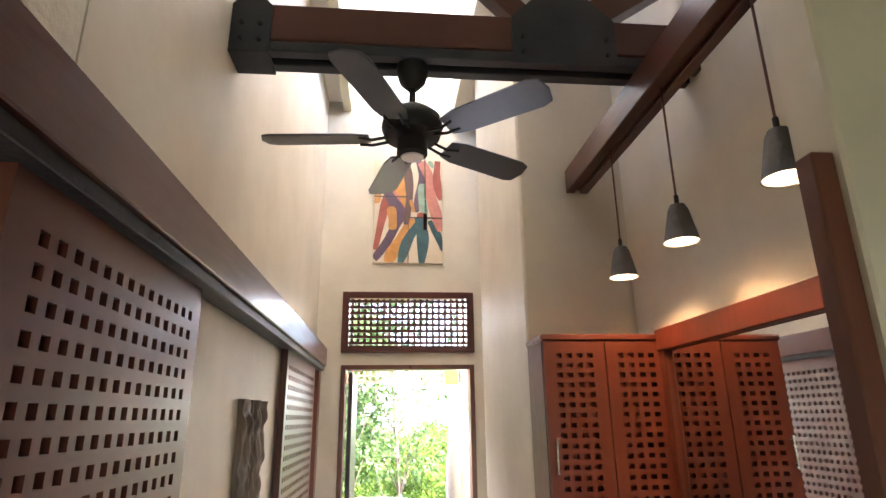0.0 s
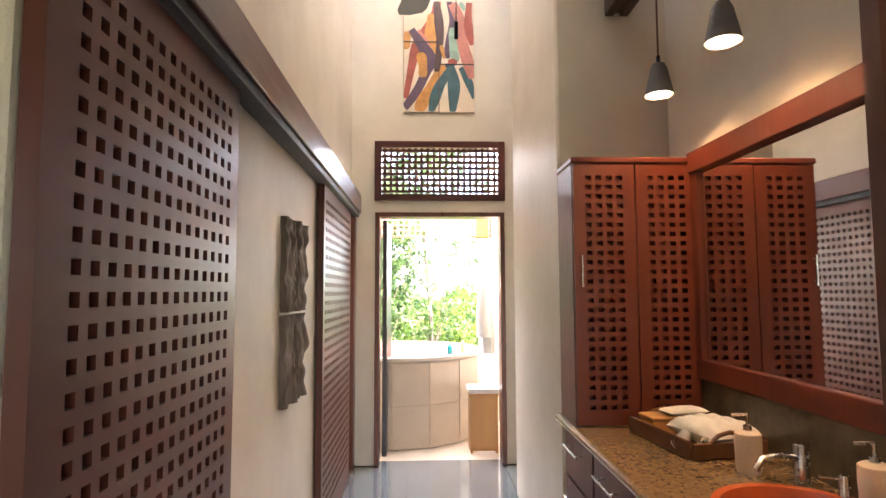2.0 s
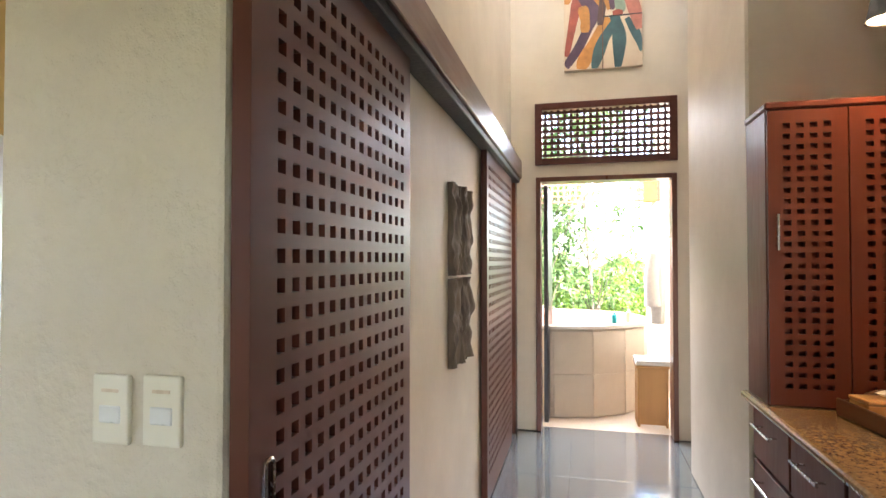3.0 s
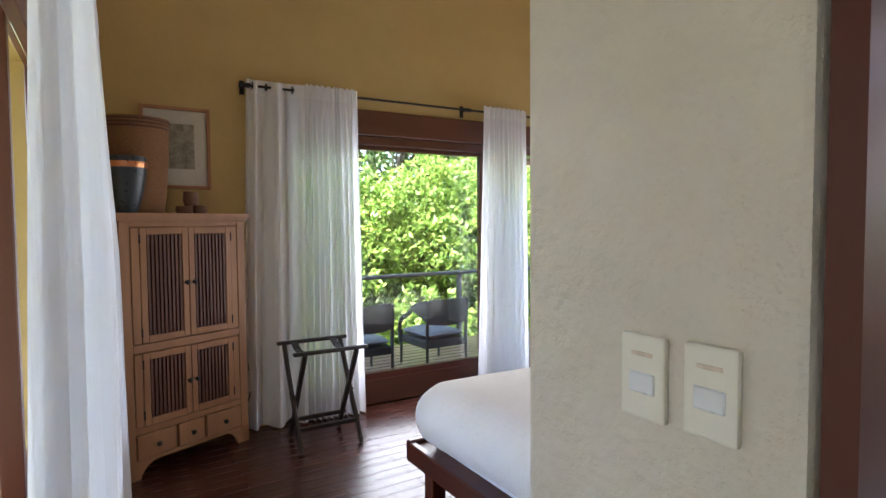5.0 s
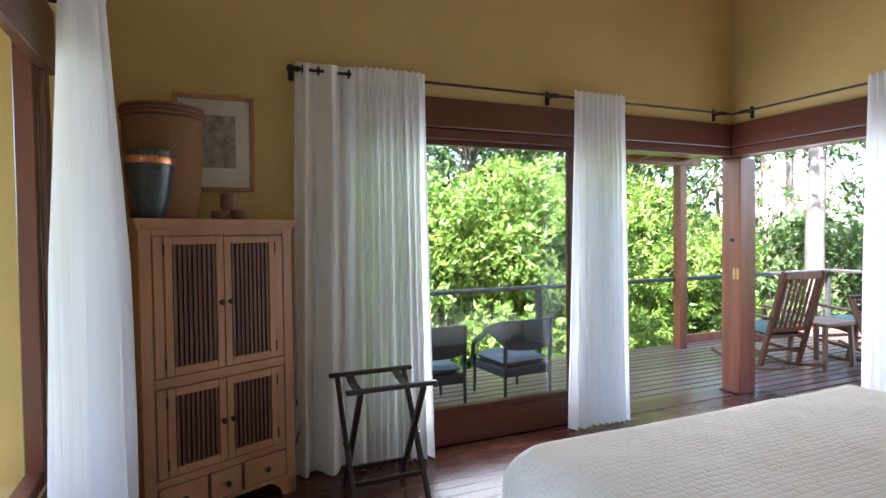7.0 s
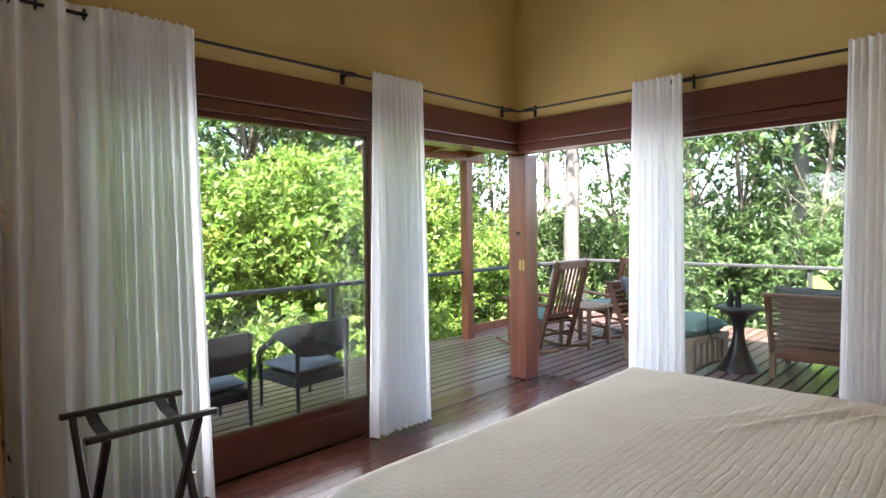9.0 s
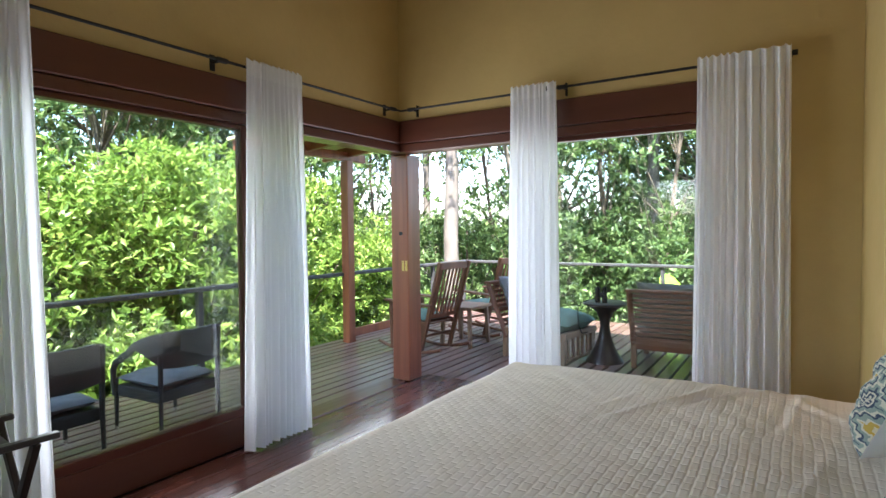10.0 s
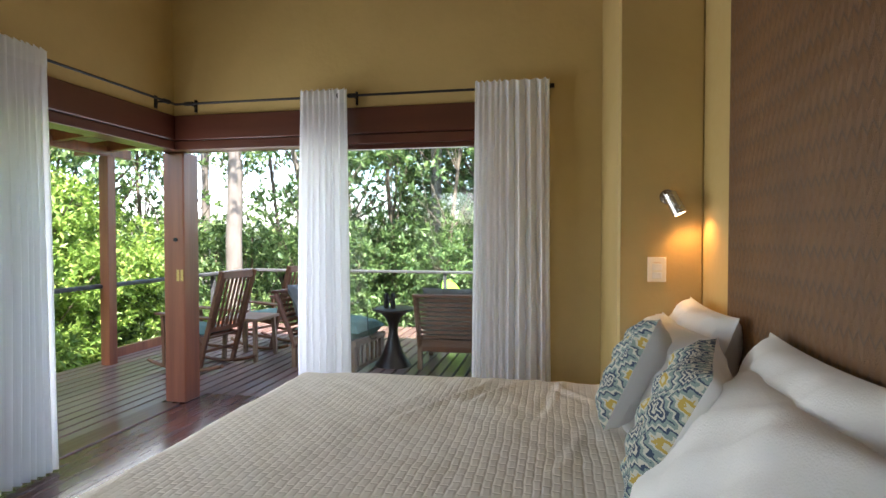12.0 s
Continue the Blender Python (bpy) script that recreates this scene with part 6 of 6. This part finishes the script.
def lounge(x, y, rz, cloth, label, w=0.82):
    """Low lounge chair without arms; its slatted back leans out over local -x."""
    ob = thing("lounge_chair", (x, y, DZ), label, "armchair", "teak lounge chairs on the deck", rz)
    for s in (-1, 1):
        for xx in (-0.34, 0.34):
            part("leg", bar(bmesh.new(), (xx, s * (w / 2 - 0.025), 0), (xx, s * (w / 2 - 0.025), 0.27), 0.05, 0.05, 0.004), TEAKGREY, ob)
        part("side_rail", B(-0.36, 0.36, s * (w / 2 - 0.02) - 0.018, s * (w / 2 - 0.02) + 0.018, 0.24, 0.31, bevel=0.003), TEAKGREY, ob)
        pts = [(-0.33, 0.20), (-0.38, 0.34), (-0.46, 0.50), (-0.56, 0.75)]
        bm = tube(bmesh.new(), [(xa, s * (w / 2 - 0.02), za) for xa, za in pts], 0.027, 8)
        part("back_post", bm, TEAK, ob)
    part("front_rail", B(0.345, 0.38, -w / 2, w / 2, 0.255, 0.315, bevel=0.003), TEAKGREY, ob)
    part("front_foot_rail", B(0.35, 0.375, -w / 2 + 0.05, w / 2 - 0.05, 0.03, 0.06, bevel=0.003), TEAKGREY, ob)
    for i in range(6):
        yy = (w - 0.16) * (i / 5 - 0.5)
        part("front_slat", B(0.352, 0.372, yy - 0.018, yy + 0.018, 0.06, 0.255), TEAKGREY, ob)
    for i in range(11):
        f = i / 10
        z = 0.24 + 0.48 * f
        part("back_slat", bar(bmesh.new(), (-0.345 - 0.20 * f ** 1.5, -w / 2 + 0.02, z), (-0.345 - 0.20 * f ** 1.5, w / 2 - 0.02, z), 0.016, 0.030, 0.002), TEAK, ob)
    part("back_top", bar(bmesh.new(), (-0.565, -w / 2 - 0.01, 0.765), (-0.565, w / 2 + 0.01, 0.765), 0.07, 0.03, 0.006), TEAK, ob)
    part("back_board", bar(bmesh.new(), (-0.352, -w / 2 + 0.02, 0.235), (-0.352, w / 2 - 0.02, 0.235), 0.025, 0.10, 0.004), TEAK, ob)
    part("seat_base", B(-0.34, 0.35, -w / 2 + 0.04, w / 2 - 0.04, 0.25, 0.29, bevel=0.003), TEAK, ob)
    bm = cushion(0.74, w - 0.06, 0.21, 7)
    bm.transform(pose(0.02, 0, 0.385))
    part("seat_cushion", bm, cloth, ob, "thick seat cushion", smooth=True)
    bm = cushion(0.50, w - 0.12, 0.14, 9)
    bm.transform(pose(-0.355, 0, 0.61, 0, 66, 0))
    part("back_cushion", bm, CUSHGREY, ob, "grey back cushion", smooth=True)
    return ob


lounge(-2.98, 5.40, -9, CUSHGREEN, "teak lounge chair with a green seat cushion", 0.66)
lounge(-1.60, 5.68, 93, CUSHGREY, "slatted teak lounge chair with grey cushions", 1.05)

pt_ = thing("pedestal_table", (-2.40, 5.44, DZ), "dark hourglass pedestal table with a round top", "table")
part("pedestal", lathe(bmesh.new(), [(0.19, 0), (0.187, 0.012), (0.15, 0.06), (0.10, 0.15), (0.062, 0.26), (0.047, 0.35), (0.052, 0.42), (0.085, 0.50), (0.17, 0.57)], 32), BLACKWOOD, pt_, smooth=True)
part("tabletop", lathe(bmesh.new(), [(0.20, 0.571), (0.22, 0.578), (0.22, 0.594), (0.205, 0.600)], 40), BLACKWOOD, pt_, smooth=True)
bn = thing("binoculars", (-2.42, 5.38, DZ + 0.600), "black binoculars standing on the pedestal table", "binoculars")
for x in (-0.035, 0.035):
    part("barrel", lathe(bmesh.new(), [(0.027, 0), (0.028, 0.05), (0.022, 0.085), (0.024, 0.13), (0.018, 0.155)], 16, Matrix.Translation((x, 0, 0))), IRON, bn, smooth=True)
part("bridge", B(-0.02, 0.02, -0.012, 0.012, 0.05, 0.10, bevel=0.004), IRON, bn)
part("strap", tube(bmesh.new(), [(-0.055, -0.02, 0.10), (-0.10, -0.08, 0.03), (-0.16, -0.14, 0.004), (-0.19, -0.15, -0.06), (-0.19, -0.13, -0.22), (-0.15, -0.14, -0.30), (-0.09, -0.15, -0.28)], 0.005, 6), IRON, bn)

# ---------- garden ----------
def leaf_mesh(name, base, d, length, width, seed):
    """One folded leaf of two triangles for each base point and direction."""
    rng = np.random.default_rng(seed)
    n_ = len(base)
    up = rng.normal(size=(n_, 3)) * 0.45 + np.array([0, 0, 1.0])
    side = np.cross(d, up)
    side /= np.linalg.norm(side, axis=1, keepdims=True) + 1e-9
    nor = np.cross(side, d)
    ln_ = (length * rng.uniform(0.7, 1.25, n_))[:, None]
    wd_ = (width * rng.uniform(0.75, 1.2, n_))[:, None]
    mid = base + d * ln_ * 0.5
    v = np.stack([base, mid + side * wd_ / 2 + nor * wd_ * 0.12, base + d * ln_ - nor * ln_ * 0.10, mid - side * wd_ / 2 + nor * wd_ * 0.12], axis=1).reshape(-1, 3)
    k = np.arange(n_)[:, None] * 4
    tri = np.concatenate([k + np.array([[0, 1, 2]]), k + np.array([[0, 2, 3]])], axis=1).reshape(-1)
    me = bpy.data.meshes.new(name)
    me.vertices.add(len(v))
    me.vertices.foreach_set("co", v.astype(np.float32).ravel())
    me.loops.add(len(tri))
    me.loops.foreach_set("vertex_index", tri.astype(np.int32))
    me.polygons.add(len(tri) // 3)
    me.polygons.foreach_set("loop_start", np.arange(0, len(tri), 3, dtype=np.int32))
    me.update(calc_edges=True)
    return me


def crown_points(centres, radii, per, rng, flat=0.75):
    """Rosettes of leaves: twig ends near the surface of each clump, several leaves fanning from each."""
    base, dirs = [], []
    for c, r_ in zip(centres, radii):
        m_ = max(4, int(per * r_ * r_))
        u = rng.normal(size=(m_, 3))
        u /= np.linalg.norm(u, axis=1, keepdims=True)
        tip = c + u * (r_ * rng.uniform(0.45, 1.0, m_) ** 0.6)[:, None] * np.array([1, 1, flat])
        for _ in range(7):
            dd = u * 0.5 + rng.normal(size=(m_, 3)) * 0.75 + np.array([0, 0, 0.12])
            dd /= np.linalg.norm(dd, axis=1, keepdims=True)
            base.append(tip + rng.normal(size=(m_, 3)) * 0.02)
            dirs.append(dd)
    return np.concatenate(base), np.concatenate(dirs)


def make_tree(name, label, height, spread, clumps, clump_r, per, leaf, leafw, leaf_m, bark_m, trunk_r, seed, bare=0.35, lean=0.1, group="garden trees", fork=0.0):
    rng = np.random.default_rng(seed)
    rnd = random.Random(seed)
    ob = thing(name, (0, 0, 0), label, "tree", group)
    bm = bmesh.new()
    trunk = [(0, 0, -0.1)]
    for i in range(1, 8):
        f = i / 7
        trunk.append((lean * height * f * f * rnd.uniform(0.4, 1.2), 0.06 * height * math.sin(2.4 * f + seed) * f, height * 0.92 * f))
    if fork:
        trunk = [(0.02 * math.sin(i), 0.02 * math.cos(2 * i), -0.1 + (fork + 0.1) * i / 7) for i in range(8)]
        arms = []
        for s_, reach in ((1, 0.32), (-1, 0.26)):
            pts_ = [(s_ * reach * height * (0.2 * f_ + 0.3 * f_ ** 1.6), 0.05 * height * f_ * s_, fork + (height - fork) * 0.9 * f_) for f_ in (0, 0.06, 0.2, 0.45, 0.7, 1.0)]
            tube(bm, pts_, [trunk_r * 0.72, trunk_r * 0.6, trunk_r * 0.5, trunk_r * 0.36, trunk_r * 0.22, 0.012], 10)
            arms += pts_[2:]
        tube(bm, trunk, [trunk_r * (1.12 - 0.22 * i / 7) for i in range(8)], 12)
    else:
        tube(bm, trunk, [trunk_r * (1 - 0.8 * i / 7) + 0.008 for i in range(8)], 10)
    centres, radii = [], []
    for k in range(clumps):
        f = bare + (1 - bare) * (k + 0.5) / clumps
        a = 2.4 * k + rnd.uniform(-0.5, 0.5)
        env = math.sin(math.pi * min(1, max(0.08, (f - bare * 0.7) / (1.05 - bare * 0.7)))) ** 0.6
        rad = spread * env * rnd.uniform(0.35, 1.0)
        i0 = min(6, int(f * 0.8 * 7))
        s = Vector(arms[k % len(arms)] if fork else trunk[i0])
        e = Vector((s.x + rad * math.cos(a), s.y + rad * math.sin(a), height * f + rnd.uniform(-0.3, 0.3)))
        mid = s.lerp(e, 0.5) + Vector((0, 0, -0.1 * rad))
        lr = max(0.012, trunk_r * (0.2 if fork else (1 - 0.8 * i0 / 7) * 0.45))
        tube(bm, [s, mid, e], [lr, lr * 0.6, 0.008], 6)
        centres.append(np.array(e))
        radii.append(clump_r * rnd.uniform(0.65, 1.2))
    part("trunk", bm, bark_m, ob, smooth=True)
    b_, d_ = crown_points(centres, radii, per, rng)
    me = leaf_mesh("crown", b_, d_, leaf, leafw, seed)
    me.materials.append(leaf_m)
    cr = new("crown", me)
    cr.parent = ob
    return ob


GZ = -2.4
shrub_a = make_tree("shrub_tree", "bright green broad-leaved shrub beside the deck", 4.3, 1.7, 30, 0.70, 230, 0.125, 0.052, LEAF_BRIGHT, BARK, 0.07, 11, 0.2, group="shrubs beside the deck")
shrub_b = make_tree("shrub_tree", "bright green broad-leaved shrub beside the deck", 4.0, 1.6, 28, 0.70, 230, 0.12, 0.05, LEAF_BRIGHT, BARK, 0.07, 12, 0.2, group="shrubs beside the deck")
tree_a = make_tree("broadleaf_tree", "tall green tree with spreading limbs behind the deck", 10.5, 3.6, 46, 1.0, 75, 0.18, 0.07, LEAF_MID, BARK, 0.16, 21, 0.3)
tree_b = make_tree("broadleaf_tree", "tall dark green tree with a slender trunk", 11.5, 2.8, 26, 0.85, 48, 0.2, 0.08, LEAF_DARK, BARK, 0.12, 22, 0.35)
tree_c = make_tree("pale_trunk_tree", "slender tree with a pale forked trunk", 13.0, 3.0, 16, 0.9, 40, 0.2, 0.08, LEAF_MID, PALEBARK, 0.15, 23, 0.5, 0.02, fork=5.1)
shrub_c = make_tree("shrub_tree", "green shrub under the tall trees", 4.0, 1.9, 24, 0.85, 110, 0.14, 0.055, LEAF_MID, BARK, 0.06, 13, 0.15, group="shrubs beside the deck")

sapling = make_tree("slender_sapling", "thin straight sapling with sparse leaves", 9.5, 1.5, 20, 0.6, 60, 0.17, 0.07, LEAF_MID, BARK, 0.05, 31, 0.3, 0.06)

for ob, spots in ((sapling, ((-5.6, 10.2), (-7.9, 10.0), (-4.4, 12.6), (-3.0, 11.2), (-1.7, 12.8), (-6.9, 12.0), (-9.8, 11.0), (-2.2, 14.8), (-8.8, 6.6), (-10.6, 5.0), (-0.6, 11.6), (-5.2, 14.4), (0.9, 12.5))),
                  (shrub_a, ((-8.0, 0.3), (-7.6, 3.6), (-8.6, 5.4), (-8.9, -2.2), (-1.6, -9.6), (-9.9, 2.2), (-7.9, 1.1), (-8.1, 4.6), (-8.6, 6.4))),
                  (shrub_b, ((-7.7, 1.9), (-8.3, 7.2), (-8.1, -1.0), (-4.6, -9.2), (-9.7, 4.2), (-9.8, 0.6), (-7.8, 2.8), (-7.9, -0.6), (-8.9, 8.7))),
                  (shrub_c, ((-7.2, 10.6), (-4.8, 11.4), (-2.4, 11.8), (-9.4, 9.2), (-11.2, 7.4), (-6.0, 13.4), (-1.0, 14.5), (-3.6, 14.0), (3.8, 15.0), (-8.6, 12.2))),
                  (tree_a, ((-12.4, 1.0), (-12.8, 5.6), (-12.2, -3.6), (-12.0, 10.8), (-14.5, 8.5), (-1.9, 13.6), (-7.2, 17.5), (-3.4, 18.5))),
                  (tree_b, ((-13.5, 3.4), (-1.2, 18.0), (-16.5, -0.5), (-16.5, 12.0))),
                  (tree_c, ((-6.55, 9.3), (-3.5, 12.9), (-8.3, 15.8), (-12.0, 16.5)))):
    for i, (x, y) in enumerate(spots):
        m_ = pose(x, y, GZ, 0, 0, (i * 97) % 360)
        if i == 0:
            ob.matrix_basis = m_
        else:
            copy_thing(ob, m_)

for x, y in ((-0.9, 13.8), (1.7, 15.4)):
    copy_thing(shrub_a, pose(x, y, GZ - 0.9, 0, 0, 40 * x))

# far woods, too many to count
rng = np.random.default_rng(5)
cs, rs = [], []
for i in range(420):
    a = rng.uniform(-0.6, 2.4) * math.pi / 1.8 + math.pi * 0.15
    rr = rng.uniform(24, 44)
    cs.append(np.array([rr * math.cos(a), rr * math.sin(a), GZ + rng.uniform(0.2, 3.6) * rng.uniform(0.3, 1.0)]))
    rs.append(rng.uniform(1.2, 2.4))
b_, d_ = crown_points(cs, rs, 26, rng, 0.9)
me = leaf_mesh("far_woods", b_, d_, 0.45, 0.2, 6)
me.materials.append(LEAF_MID)
tagged(new("far_woods", me), "hazy green woodland beyond the garden", "woodland", "", "stuff")

# banana leaf beyond the railing
bl = thing("banana_plant", (-2.28, 9.4, GZ), "bright lime green banana leaf beyond the railing", "plant")
part("stalk", tube(bmesh.new(), [(0, 0, 0), (0.02, 0, 1.2), (0.0, 0.0, 2.3)], [0.08, 0.06, 0.03], 10), LIMEPLASTIC, bl, smooth=True)
for k, (dx, dz, tw_) in enumerate(((0.55, 0.75, 1), (-0.35, 0.95, -1), (0.75, 0.35, 1))):
    bm = bmesh.new()
    g = {}
    for i in range(15):
        f = i / 14
        c = Vector((dx * f, 0.05 * tw_ * f, 2.3 + dz * f - 0.75 * f * f * abs(dx)))
        wd = 0.26 * math.sin(math.pi * min(1, f * 0.93 + 0.06)) ** 0.6
        for j in (-2, -1, 0, 1, 2):
            g[i, j] = bm.verts.new(c + Vector((-0.3 * wd * j / 2 * tw_, wd * j / 2, -0.02 * abs(j) + wd * 0.3 * j / 2)))
    for i in range(14):
        for j in (-2, -1, 0, 1):
            bm.faces.new((g[i, j], g[i + 1, j], g[i + 1, j + 1], g[i, j + 1]))
    part("leaf", bm, LIMEPLASTIC, bl, smooth=True)

# ---------- boards, slabs and tiles ----------
def pieces(name, bm, material, parent, spots):
    me = bpy.data.meshes.new(name)
    bm.to_mesh(me)
    bm.free()
    me.materials.append(material)
    for p in spots:
        ob = new(name, me)
        ob.location = p
        ob.parent = parent


D = bpy.data.objects
pieces("plank", B(0, 0.088, 0, 1.63, -0.012, 0.0, bevel=0.0012), FLOORWOOD, D["floor_bedroom"],
       [(WX + 0.09 * i, -0.88 + 1.632 * k + (0.818 if i % 2 else 0), 0) for i in range(36) for k in range(3 - i % 2)])
pieces("plank", B(0, 0.088, 0, 0.814, -0.012, 0.0, bevel=0.0012), FLOORWOOD, D["floor_bedroom"],
       [(WX + 0.09 * i, y, 0) for i in range(1, 36, 2) for y in (-0.88, 3.2)])
pieces("floor_slab", B(0, 0.796, 0, 0.796, -0.006, 0.0, bevel=0.0015), CONCRETE, D["floor_hall"],
       [(-0.3 + 0.8 * i, -3.4 + 0.8 * k, 0) for i in range(3) for k in range(9)])
pieces("deck_board", B(0, 0.099, 0, 11.80, -0.07, 0.0, bevel=0.004), DECKWOOD, D["floor_deck"],
       [(-5.54 + 0.12 * i, -3.98, DZ) for i in range(14)])
pieces("deck_board", B(0, 0.099, 0, 3.82, -0.07, 0.0, bevel=0.004), DECKWOOD, D["floor_deck_north"],
       [(-3.86 + 0.12 * i, 4.0, DZ) for i in range(26)])
for k in range(16):
    a = 2 * math.pi * (k + 0.5) / 16
    for z in (0.005, 0.395):
        if "bath_tile_mesh" not in bpy.data.meshes:
            me = bpy.data.meshes.new("bath_tile_mesh")
            bm = B(-0.172, 0.172, -0.004, 0.004, 0, 0.384, bevel=0.0015)
            bm.to_mesh(me)
            bm.free()
            me.materials.append(TILE)
        ob = new("tile", bpy.data.meshes["bath_tile_mesh"])
        ob.parent = D["round_bath"]
        rr = 0.90 * math.cos(math.pi / 16) + 0.004
        ob.matrix_basis = pose(rr * math.cos(a), rr * math.sin(a), z, 0, 0, math.degrees(a) + 90)
